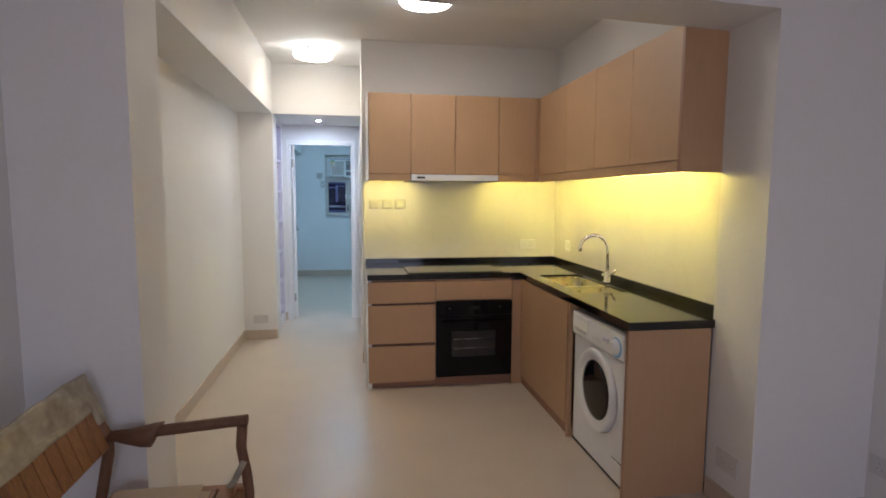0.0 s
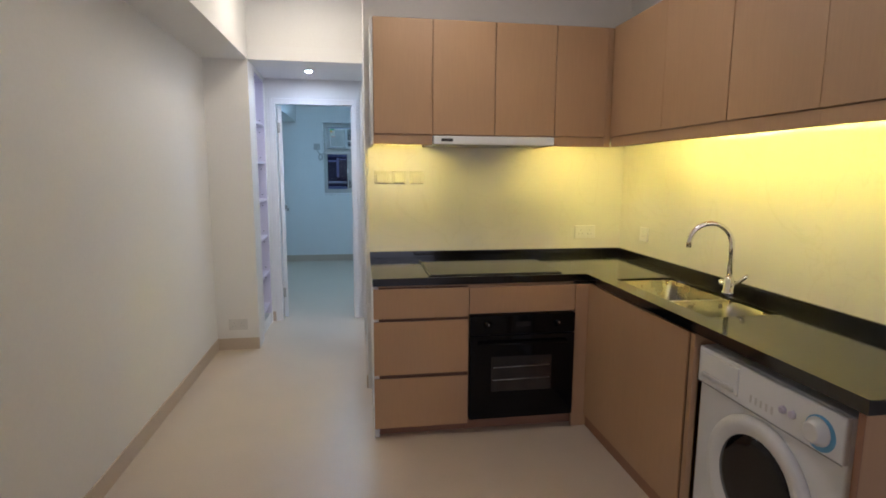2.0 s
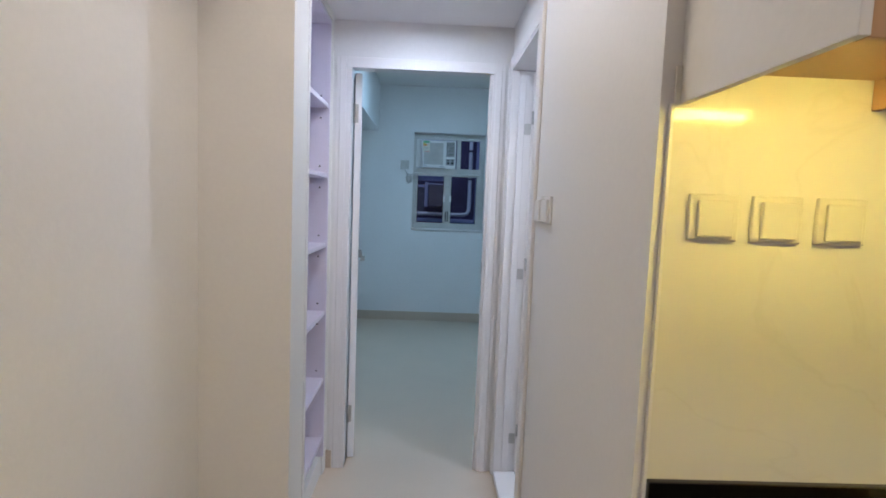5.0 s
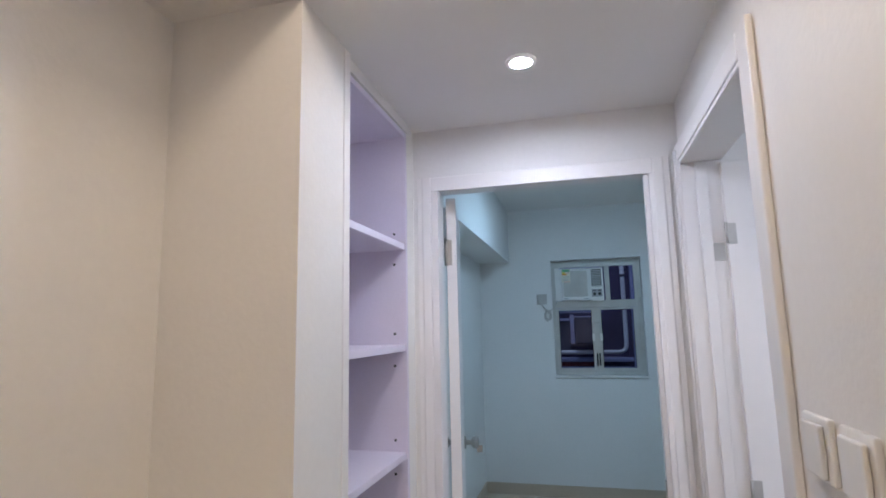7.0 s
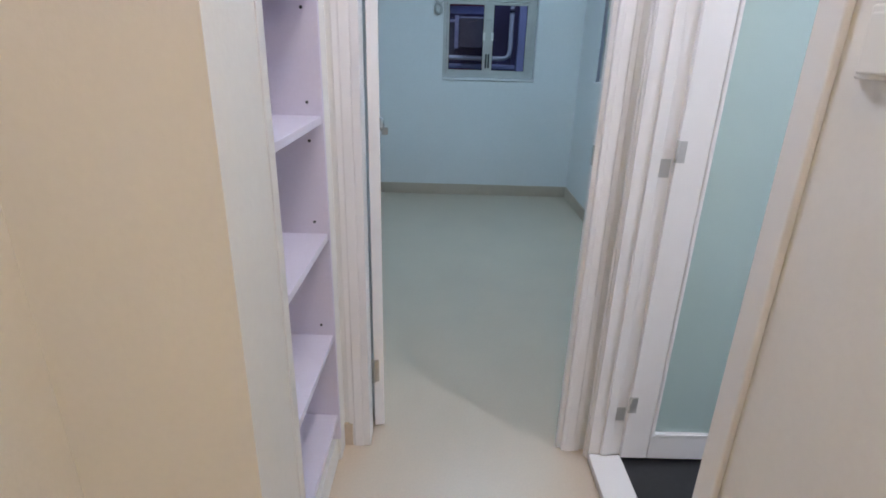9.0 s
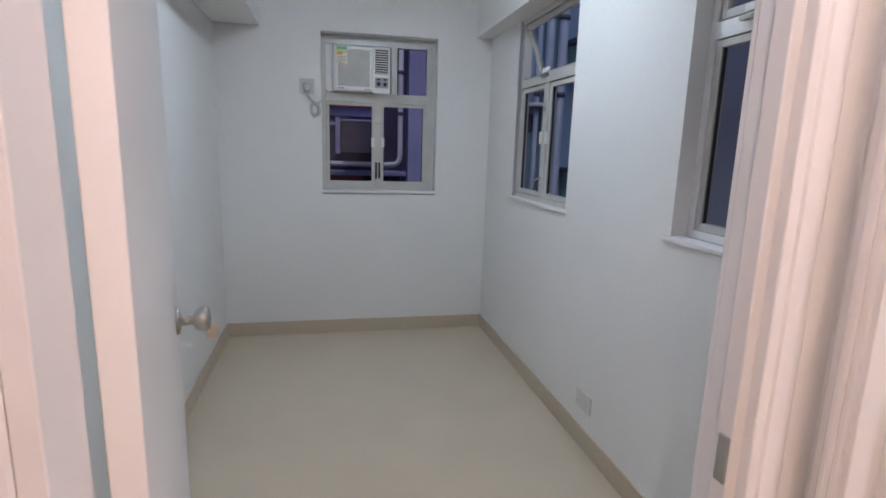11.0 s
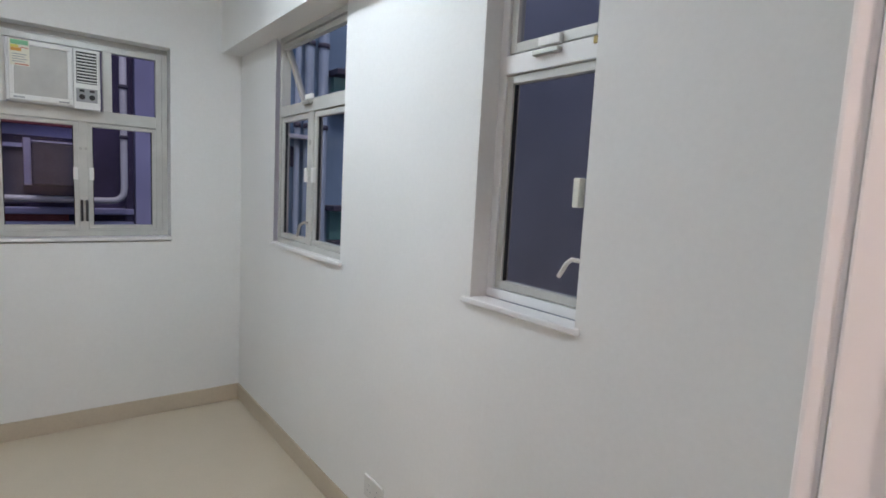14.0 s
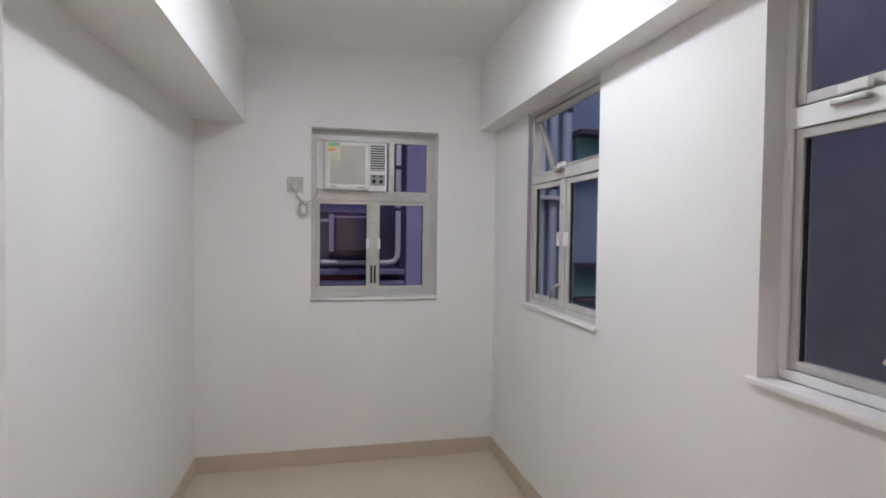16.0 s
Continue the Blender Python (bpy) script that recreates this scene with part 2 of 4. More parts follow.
bm = box(CORR_X, CORR_X + 0.1, BACK + 0.12, 5.755, 0, HIGH)
bx(bm, CORR_X, CORR_X + 0.1, 5.755, 6.415, 2.025, HIGH)
bx(bm, CORR_X, CORR_X + 0.1, 6.415, DOOR_Y0, 0, HIGH)
structure("wall_corridor_east", bm, PAINT, "white corridor wall with the bathroom doorway", "wall")
structure("wall_corridor_lintel", box(LEFT, CORR_X, PIER_Y, PIER_Y + 0.1, LOW + 0.1, HIGH), PAINT, "white wall above the corridor's lowered ceiling", "wall")
structure("wall_pier", box(LEFT - 0.12, PIER_X, PIER_Y, 5.848, 0, LOW), PAINT, "white pier beside the bookshelf", "wall")
structure("wall_corridor_corner", box(LEFT - 0.12, PIER_X - 0.02, 6.375, DOOR_Y0, 0, LOW), PAINT, "narrow white wall between bookshelf and door", "wall")
structure("wall_niche_head", box(LEFT - 0.12, PIER_X - 0.01, 5.848, 6.375, 2.19, LOW), PAINT, "white head of the bookshelf niche", "wall")
structure("wall_niche_back", box(LEFT - 0.12, LEFT - 0.02, 5.848, 6.375, 0, 2.19), PAINT, "white back of the bookshelf niche", "wall")
structure("niche_plinth", box(LEFT - 0.02, PIER_X - 0.03, 5.848, 6.375, 0, 0.10), PAINT, "white plinth under the bookshelf", "plinth")
bm = box(BX0 - 0.15, -0.512, DOOR_Y0, DOOR_Y1, 0, BED_H)
bx(bm, 0.215, BX1 + 1.0, DOOR_Y0, DOOR_Y1, 0, BED_H)
bx(bm, -0.512, 0.215, DOOR_Y0, DOOR_Y1, 2.03, BED_H)
structure("wall_bedroom_door", bm, PAINT_BED, "white wall with the bedroom doorway", "wall")

# ---- bathroom shell ----
TILE_DARK = mat("dark_floor_tile", (0.03, 0.03, 0.032), 0.3, grain=0.1, grain_scale=60, stain=0.15, stain_scale=4)
structure("floor_bathroom", box(CORR_X + 0.1, 2.0, 4.85, DOOR_Y0, 0, 0.012), TILE_DARK, "dark grey tiled bathroom floor", "floor")
structure("wall_bathroom_east", box(2.0, 2.12, 4.85, DOOR_Y0, 0, LOW), PAINT, "plain bathroom wall", "wall")
structure("wall_bathroom_south", box(CORR_X + 0.1, 2.0, 4.842, 4.852, 0, LOW), PAINT, "plain bathroom wall", "wall")
structure("threshold", box(CORR_X - 0.01, CORR_X + 0.1, 5.772, 6.40, 0, 0.03, b=0.004), GLOSS_WHITE, "white raised bathroom threshold", "threshold")

# ---- bedroom shell ----
W1 = (-0.296, 0.519, 1.044, 2.147)
W2 = (8.490, 9.295, 1.078, 2.175)
W3 = (7.236, 7.628, 1.092, 2.175)
bm = box(BX0 - 0.15, W1[0], BY1, BY1 + 0.15, 0, BED_H)
bx(bm, W1[1], BX1 + 0.2, BY1, BY1 + 0.15, 0, BED_H)
bx(bm, W1[0], W1[1], BY1, BY1 + 0.15, 0, W1[2])
bx(bm, W1[0], W1[1], BY1, BY1 + 0.15, W1[3], BED_H)
structure("wall_bedroom_north", bm, PAINT_BED, "white bedroom wall with a window", "wall")
bm = bmesh.new()
us, zs = (DOOR_Y1, W3[0], W3[1], W2[0], W2[1], BY1), (0, W2[2], W3[2], W2[3], BED_H)
grid = {(i, j): bm.verts.new((BX1, u, z)) for i, u in enumerate(us) for j, z in enumerate(zs)}
for i in range(5):
    for j in range(4):
        if (i, j) not in ((1, 2), (3, 1), (3, 2)):
            bm.faces.new((grid[i, j], grid[i + 1, j], grid[i + 1, j + 1], grid[i, j + 1]))
out = bmesh.ops.extrude_face_region(bm, geom=bm.faces[:])
outer = [v for v in out["geom"] if isinstance(v, bmesh.types.BMVert)]
bmesh.ops.translate(bm, verts=outer, vec=(0.125, 0, 0))
for v in outer:
    if abs(v.co.y - W2[1]) < 0.001:
        v.co.y += 0.22                       # the opening widens outwards
structure("wall_bedroom_east", bm, PAINT_BED, "white bedroom wall with two windows", "wall")
structure("wall_bedroom_west", box(BX0 - 0.15, BX0, DOOR_Y1, BY1, 0, BED_H), PAINT_BED, "plain white bedroom wall", "wall")
structure("beam_bedroom_east", box(0.80, BX1, DOOR_Y1, BY1, 2.175, BED_H), PAINT_BED, "white beam above the side windows", "beam")
structure("beam_bedroom_west", box(BX0, -0.69, DOOR_Y1, BY1, 2.15, BED_H), PAINT_BED, "deep white beam along the bedroom wall", "beam")

# ---- skirting ----
def skirting(name, x0, x1, y0, y1, h=0.092):
    structure(name, box(x0, x1, y0, y1, 0, h, b=0.002), SKIRT, "beige tile skirting along the wall", "skirting")


skirting("baseboard_kitchen_west", LEFT, LEFT + 0.01, BEAM_Y1, PIER_Y - 0.01)
skirting("baseboard_pier", LEFT, PIER_X, PIER_Y - 0.01, PIER_Y)
skirting("baseboard_corridor_end", PIER_X - 0.02, -0.55, DOOR_Y0 - 0.012, DOOR_Y0)
skirting("baseboard_corridor_east", CORR_X - 0.01, CORR_X, BACK + 0.0, 5.70)
skirting("baseboard_kitchen_east", JAMB_X - 0.01, JAMB_X, BEAM_Y0, 2.427)
skirting("baseboard_living_north", JAMB_X - 0.01, 2.47, BEAM_Y0 - 0.01, BEAM_Y0)
skirting("baseboard_living_east", 2.47, 2.48, -2.78, BEAM_Y0)
skirting("baseboard_living_pier", -0.88, PIER_END + 0.01, BEAM_Y0 - 0.01, BEAM_Y0)
skirting("baseboard_living_pier_side", PIER_END, PIER_END + 0.01, BEAM_Y0, BEAM_Y1)
skirting("baseboard_bedroom_north", BX0, BX1, BY1 - 0.01, BY1, 0.1)
skirting("baseboard_bedroom_east", BX1 - 0.01, BX1, DOOR_Y1 + 0.01, BY1 - 0.01, 0.1)
skirting("baseboard_bedroom_west", BX0, BX0 + 0.01, DOOR_Y1, BY1 - 0.01, 0.1)

# ---- kitchen: base cabinets ----
FY = 4.04                                    # drawer fronts
FX = 1.464                                   # fronts of the run along the side wall
TOP0, TOP1 = 0.822, 0.862                    # worktop

cab = thing("drawer_cabinet", (0.56, 4.35, 0), "beech laminate base cabinet with three drawers and dark grooves", "cabinet", "kitchen base cabinets")
part("carcass", box(0.335, 0.806, FY + 0.02, BACK, 0.056, 0.82), WOOD, cab)
part("side_panel", box(0.309, 0.334, FY + 0.02, BACK, 0.0, 0.82, b=0.001), WHITE_PLASTIC, cab, "white cabinet side panel")
part("rail", box(0.337, 0.804, FY + 0.012, FY + 0.0195, 0.1, 0.815), GROOVE, cab, "dark grooves behind the drawer fronts")
for z0, z1 in ((0.652, 0.806), (0.35, 0.634), (0.056, 0.328)):
    part("drawer_front", box(0.309, 0.8055, FY, FY + 0.018, z0, z1, b=0.0015), WOOD, cab)
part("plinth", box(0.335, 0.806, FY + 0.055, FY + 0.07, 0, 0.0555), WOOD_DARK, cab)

cab = thing("oven_cabinet", (1.1, 4.35, 0), "beech laminate oven housing with a plain panel above the oven", "cabinet", "kitchen base cabinets")
part("carcass", box(0.808, 1.392, FY + 0.03, BACK, 0.066, 0.82), WOOD, cab)
part("panel", box(0.8085, 1.3905, FY, FY + 0.018, 0.664, 0.806, b=0.0015), WOOD, cab)
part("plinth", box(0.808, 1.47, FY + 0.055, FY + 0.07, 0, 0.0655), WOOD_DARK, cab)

oven = thing("oven", (1.098, 4.03, 0.08), "black glass built-in electric oven with two knobs", "oven")
part("body", box(0.812, 1.388, FY + 0.004, FY + 0.028, 0.08, 0.656, b=0.001), BLACK, oven)
part("door", box(0.811, 1.389, FY - 0.018, FY + 0.002, 0.082, 0.545, b=0.003), OVEN_BLACK, oven, "black glass oven door")
part("control_panel", box(0.811, 1.389, FY - 0.016, FY + 0.002, 0.551, 0.656, b=0.003), OVEN_BLACK, oven)
OVEN_WIN = mat("smoked_oven_window", (0.022, 0.020, 0.019), 0.15, stain=0.3, stain_scale=12)
part("window", box(0.925, 1.262, FY - 0.0205, FY - 0.017, 0.235, 0.43, b=0.0015), OVEN_WIN, oven, "smoked oven window")
for z in (0.30, 0.37):
    part("rack", rod((0.935, FY - 0.0215, z), (1.252, FY - 0.0215, z + 0.004), 0.0022, seg=8), STEEL, oven, "steel oven rack")
part("handle", tube(bmesh.new(), [(0.86, FY - 0.018, 0.503), (0.86, FY - 0.045, 0.505), (1.34, FY - 0.045, 0.505), (1.34, FY - 0.018, 0.503)], 0.007), OVEN_BLACK, oven, "black bar handle")
for x in (0.905, 1.29):
    k = part("knob", lathe(bmesh.new(), (x, FY - 0.016, 0.604), (0, -1, 0), [(0, 0.021), (0.004, 0.021), (0.006, 0.017), (0.022, 0.015), (0.024, 0.012)], 24), OVEN_BLACK, oven)
    part("marker", box(x - 0.0016, x + 0.0016, FY - 0.042, FY - 0.0395, 0.606, 0.618), CHROME, k, "chrome knob marker")
part("display", box(1.06, 1.14, FY - 0.0175, FY - 0.0155, 0.592, 0.618), OVEN_WIN, oven)

cab = thing("corner_cabinet", (1.75, 3.6, 0), "beech laminate sink cabinet with one tall plain door", "cabinet", "kitchen base cabinets")
part("carcass", box(FX + 0.02, 1.985, 3.105, 4.03, 0.07, 0.655), WOOD, cab)
part("corner_post", box(1.394, FX + 0.02, FY, FY + 0.025, 0.0, 0.806, b=0.001), WOOD, cab)
part("door", box(FX, FX + 0.018, 3.15, 4.036, 0.066, 0.812, b=0.0015), WOOD, cab)
part("side_panel", box(FX - 0.004, 1.985, 3.105, 3.128, 0, 0.815, b=0.001), WOOD, cab)
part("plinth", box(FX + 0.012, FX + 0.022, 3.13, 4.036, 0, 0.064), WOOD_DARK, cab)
part("groove", box(FX + 0.004, FX + 0.012, 3.13, 3.148, 0.07, 0.812), GROOVE, cab)

END_X = 1.462
end = thing("end_panel", (1.70, 2.442, 0), "beech laminate end panel beside the washing machine", "panel")
part("board", box(END_X, JAMB_X - 0.011, 2.432, 2.452, 0, TOP0, b=0.001), WOOD, end)
part("edge_band", box(END_X - 0.002, END_X - 0.0002, 2.4325, 2.4515, 0.002, TOP0 - 0.002), WOOD_DARK, end, "red-brown edge band")

# worktop with a cut-out for the sink
SX0, SX1, SY0, SY1 = 1.548, 1.848, 3.155, 3.895
top = thing("worktop", (1.5, 4.2, TOP0), "polished black granite worktop with an upstand", "worktop")
gx, gy = (0.306, 1.456, SX0, SX1, RIGHT), (2.425, SY0, SY1, 4.05, BACK)
bm = bmesh.new()
grid = {(i, j): bm.verts.new((x, y, TOP0)) for i, x in enumerate(gx) for j, y in enumerate(gy)}
for i in range(4):
    for j in range(4):
        if not ((i == 0 and j < 3) or (i == 2 and j == 1)):
            bm.faces.new((grid[i, j], grid[i + 1, j], grid[i + 1, j + 1], grid[i, j + 1]))
bmesh.ops.delete(bm, geom=[v for v in bm.verts if not v.link_faces], context="VERTS")
up = bmesh.ops.extrude_face_region(bm, geom=bm.faces[:])
bmesh.ops.translate(bm, verts=[v for v in up["geom"] if isinstance(v, bmesh.types.BMVert)], vec=(0, 0, TOP1 - TOP0))
part("slab", bm, GRANITE, top)
bm = box(0.306, RIGHT, BACK - 0.018, BACK - 0.001, TOP1, TOP1 + 0.042, b=0.002)
part("upstand", bm, GRANITE, top)
part("upstand", box(RIGHT - 0.018, RIGHT - 0.001, 2.442, BACK - 0.019, TOP1, TOP1 + 0.042, b=0.002), GRANITE, top)

hob = thing("hob", (0.965, 4.32, TOP1), "flush black glass ceramic hob in a dark frame", "hob")
part("frame", box(0.600, 1.330, 4.085, 4.565, TOP1 + 0.0002, TOP1 + 0.004, b=0.001), BLACK, hob)
part("glass", box(0.606, 1.324, 4.091, 4.559, TOP1 + 0.004, TOP1 + 0.0065, b=0.001), HOB_GLASS, hob)

sink = thing("sink", (1.7, 3.5, TOP1), "stainless steel sink with two bowls below the worktop", "sink")


def bowl(x0, x1, y0, y1, d, r=0.035):
    """An open rounded basin with a small radius at its corners."""
    b = bmesh.new()
    rings = []
    for z, inset in ((TOP1 - 0.012, -0.010), (TOP1 - 0.012, 0.0), (TOP1 - d + 0.03, 0.008), (TOP1 - d + 0.006, 0.02), (TOP1 - d, 0.045)):
        ring = []
        for cx, cy, a0 in ((x1 - r, y1 - r, 0), (x0 + r, y1 - r, 90), (x0 + r, y0 + r, 180), (x1 - r, y0 + r, 270)):
            for k in range(5):
                a = radians(a0 + k * 22.5)
                rr = max(r - inset, 0.004)
                ccx, ccy = cx, cy
                if inset > r:
                    ccx += math.copysign(inset - r, (x0 + x1) / 2 - cx)
                    ccy += math.copysign(inset - r, (y0 + y1) / 2 - cy)
                ring.append(b.verts.new((ccx + rr * math.cos(a), ccy + rr * math.sin(a), z)))
        rings.append(ring)
    for p, q in zip(rings, rings[1:]):
        for k in range(len(p)):
            f = b.faces.new((p[k], p[(k + 1) % len(p)], q[(k + 1) % len(p)], q[k]))
            f.smooth = True
    b.faces.new(rings[-1])
    return b


part("bowl", bowl(SX0 + 0.006, SX1 - 0.006, 3.47, SY1 - 0.006, 0.17), SINK_STEEL, sink, "large steel bowl")
part("bowl", bowl(SX0 + 0.006, SX1 - 0.006, SY0 + 0.006, 3.44, 0.13), SINK_STEEL, sink, "small steel bowl")
part("divider", box(SX0 + 0.004, SX1 - 0.004, 3.443, 3.467, TOP1 - 0.034, TOP1 - 0.0105, b=0.004), STEEL, sink)
for y in (3.665, 3.325):
    part("drain", lathe(bmesh.new(), (1.70, y, TOP1 - (0.169 if y > 3.5 else 0.129)), (0, 0, 1), [(0, 0.04), (0.003, 0.04), (0.004, 0.03), (0.001, 0.02), (0.001, 0.0)], 24), CHROME, sink)

tap = thing("tap", (1.885, 3.50, TOP1), "chrome swan-neck kitchen tap with a lever", "tap")
part("base", lathe(bmesh.new(), (1.885, 3.50, TOP1), (0, 0, 1), [(0, 0.028), (0.012, 0.028), (0.018, 0.022), (0.075, 0.021), (0.085, 0.014)], 28), CHROME, tap)
pts = [(1.885, 3.50, TOP1 + 0.08), (1.885, 3.50, TOP1 + 0.22)]
for k in range(1, 13):
    a = math.pi * k / 13 * 1.12
    pts.append((1.885 - 0.085 * (1 - math.cos(a)), 3.50 + 0.03 * (1 - math.cos(a)), TOP1 + 0.22 + 0.10 * math.sin(a)))
part("spout", tube(bmesh.new(), pts, 0.0115, 14), CHROME, tap)
part("lever", tube(bmesh.new(), [(1.885, 3.48, TOP1 + 0.05), (1.885, 3.455, TOP1 + 0.055), (1.89, 3.42, TOP1 + 0.085), (1.90, 3.405, TOP1 + 0.105)], 0.008), CHROME, tap)
part("knob", lathe(bmesh.new(), (1.885, 3.52, TOP1 + 0.045), (0, 1, 0), [(0, 0.016), (0.03, 0.017), (0.034, 0.012)], 20), CHROME, tap)

# ---- kitchen: washing machine ----
wm = thing("washing_machine", (1.75, 2.785, 0), "white front-loading washing machine under the worktop", "washing machine")
MX = 1.492
part("body", box(MX, 1.97, 2.49, 3.098, 0.012, 0.782, b=0.008), WHITE_METAL, wm)
part("control_panel", box(MX - 0.016, MX + 0.004, 2.492, 3.096, 0.648, 0.78, b=0.006), WHITE_METAL, wm)
part("detergent_drawer", box(MX - 0.021, MX - 0.010, 2.885, 3.088, 0.668, 0.765, b=0.005), WHITE_PLASTIC, wm)
part("drawer_grip", box(MX - 0.030, MX - 0.018, 2.90, 3.06, 0.678, 0.694, b=0.004), SOCKET, wm)
dc = (2.79, 0.41)
door = part("door", lathe(bmesh.new(), (MX, dc[0], dc[1]), (-1, 0, 0), [(0.0, 0.221), (0.010, 0.221), (0.022, 0.215), (0.027, 0.202), (0.025, 0.186), (0.014, 0.162), (0.010, 0.152)], 56), WHITE_PLASTIC, wm, "white round porthole door")
part("porthole", lathe(bmesh.new(), (MX - 0.013, dc[0], dc[1]), (-1, 0, 0), [(0, 0.158), (0.002, 0.156), (0.006, 0.13), (0.009, 0.08), (0.010, 0.0)], 48), BLACK_GLASS, door, "dark domed porthole glass")
part("door_grip", box(MX - 0.033, MX - 0.022, 2.575, 2.60, 0.36, 0.42, b=0.004), WHITE_PLASTIC, door)
dial = part("dial", lathe(bmesh.new(), (MX - 0.016, 2.574, 0.705), (-1, 0, 0), [(0, 0.041), (0.004, 0.040), (0.006, 0.033), (0.024, 0.030), (0.027, 0.024)], 32), WHITE_PLASTIC, wm)
BLUE_PRINT = mat("blue_print", (0.16, 0.42, 0.66), 0.4, stain=0.1, stain_scale=30)
part("dial_scale", lathe(bmesh.new(), (MX - 0.0155, 2.568, 0.703), (-1, 0, 0), [(0, 0.050), (0.0015, 0.050)], 32), BLUE_PRINT, dial, "pale blue ring behind the dial")
for y in (2.70, 2.665):
    part("button", lathe(bmesh.new(), (MX - 0.016, y - 0.004, 0.712), (-1, 0, 0), [(0, 0.012), (0.008, 0.011), (0.009, 0.008)], 20), LILAC, wm)
part("panel_joint", box(MX - 0.0168, MX - 0.0150, 2.494, 3.094, 0.6475, 0.6505), GREY_PLASTIC, wm)
part("filter_flap", box(MX - 0.004, MX + 0.001, 2.515, 2.60, 0.07, 0.125, b=0.002), WHITE_PLASTIC, wm)
part("flap_gap", box(MX - 0.0012, MX + 0.001, 2.508, 2.607, 0.126, 0.130), BLACK, wm)
for k in range(5):
    part("program_mark", box(MX - 0.0168, MX - 0.0158, 2.735 + k * 0.022, 2.743 + k * 0.022, 0.676, 0.70), SOCKET, wm)
part("kick_strip", box(MX + 0.002, MX + 0.02, 2.494, 3.094, 0, 0.012), BLACK, wm)

# ---- kitchen: wall cabinets ----
UY, UX = 4.347, 1.685
UZ0, UZ1, PEL = 1.604, 2.214, 1.552
def wall_cabinet_back(x0, x1, hood_under):
    c = thing("wall_cabinet", ((x0 + x1) / 2, 4.5, UZ0), "beech laminate wall cabinet with one plain door", "cabinet", "kitchen wall cabinets")
    part("carcass", box(x0, x1, UY + 0.02, BACK, UZ0, UZ1), WOOD, c)
    part("door", box(x0 + 0.0025, x1 - 0.0025, UY, UY + 0.018, UZ0 + 0.004, UZ1, b=0.0015), WOOD, c)
    if not hood_under:
        part("pelmet", box(x0, x1, UY + 0.008, UY + 0.026, PEL, UZ0 + 0.001, b=0.001), WOOD, c)
    return c


xs = (0.330, 0.652, 1.004, 1.355, 1.662)
for i in range(4):
    c = wall_cabinet_back(xs[i], xs[i + 1], i in (1, 2))
    if i in (0, 3):
        u = xs[1] - 0.014 if i == 0 else xs[3] + 0.002
        part("pelmet_return", box(u, u + 0.012, UY + 0.0265, BACK - 0.007, PEL + 0.002, UZ0 - 0.0005, b=0.001), WOOD, c)
    if i == 0:
        part("side_panel", box(0.316, 0.329, UY + 0.003, BACK, PEL, UZ1, b=0.001), PAINT, c, "white cabinet side panel")
ys = (UY - 0.018, 3.80, 3.335, 2.90, 2.463)
for i in range(4):
    c = thing("wall_cabinet", (1.84, (ys[i] + ys[i + 1]) / 2, UZ0), "beech laminate wall cabinet with one plain door", "cabinet", "kitchen wall cabinets")
    part("carcass", box(UX + 0.02, RIGHT, ys[i + 1], ys[i] if i else BACK - 0.002, UZ0, UZ1), WOOD, c)
    low, high = (0.0025 if i in (1, 3) else 0.0008), (0.0025 if i in (0, 2) else 0.0008)
    part("door", box(UX, UX + 0.018, ys[i + 1] + low, ys[i] - high, UZ0 + 0.004, UZ1, b=0.0015), WOOD, c)
    part("pelmet", box(UX + 0.008, UX + 0.026, ys[i + 1], ys[i], PEL, UZ0 + 0.001, b=0.001), WOOD, c)
    if i == 3:
        part("side_panel", box(UX - 0.002, JAMB_X + 0.06, 2.4415, 2.461, PEL, UZ1, b=0.001), WOOD, c, "beech end panel")
        part("edge_band", box(UX - 0.004, UX - 0.0022, 2.442, 2.4605, PEL + 0.001, UZ1 - 0.001), WOOD_DARK, c, "red-brown edge band")

fl = thing("corner_filler", (1.674, UY, UZ0), "beech laminate filler strip between the wall cabinets", "filler strip")
part("strip", box(1.6625, UX + 0.012, UY + 0.004, UY + 0.02, PEL, UZ1, b=0.001), WOOD, fl)
hood = thing("range_hood", (1.0, 4.5, PEL), "slim white built-in cooker hood below the wall cabinets", "cooker hood")
part("body", box(0.656, 1.352, UY + 0.01, BACK - 0.002, PEL + 0.006, UZ0 - 0.001, b=0.003), WHITE_METAL, hood)
part("front_rail", box(0.656, 1.352, UY - 0.012, UY + 0.012, PEL + 0.002, UZ0 - 0.003, b=0.005), WHITE_METAL, hood)
part("filter", box(0.70, 1.31, UY + 0.04, BACK - 0.05, PEL + 0.001, PEL + 0.0055), GREY_PLASTIC, hood)
for x in (0.84, 1.12):
    part("hood_lamp", lathe(bmesh.new(), (x, UY + 0.09, PEL + 0.002), (0, 0, -1), [(0, 0.03), (0.005, 0.03), (0.006, 0.024)], 24), GREY_PLASTIC, hood)
part("switch_plate", box(0.70, 0.765, UY - 0.0145, UY - 0.011, PEL + 0.018, PEL + 0.034, b=0.001), BLACK, hood, "dark switch plate")

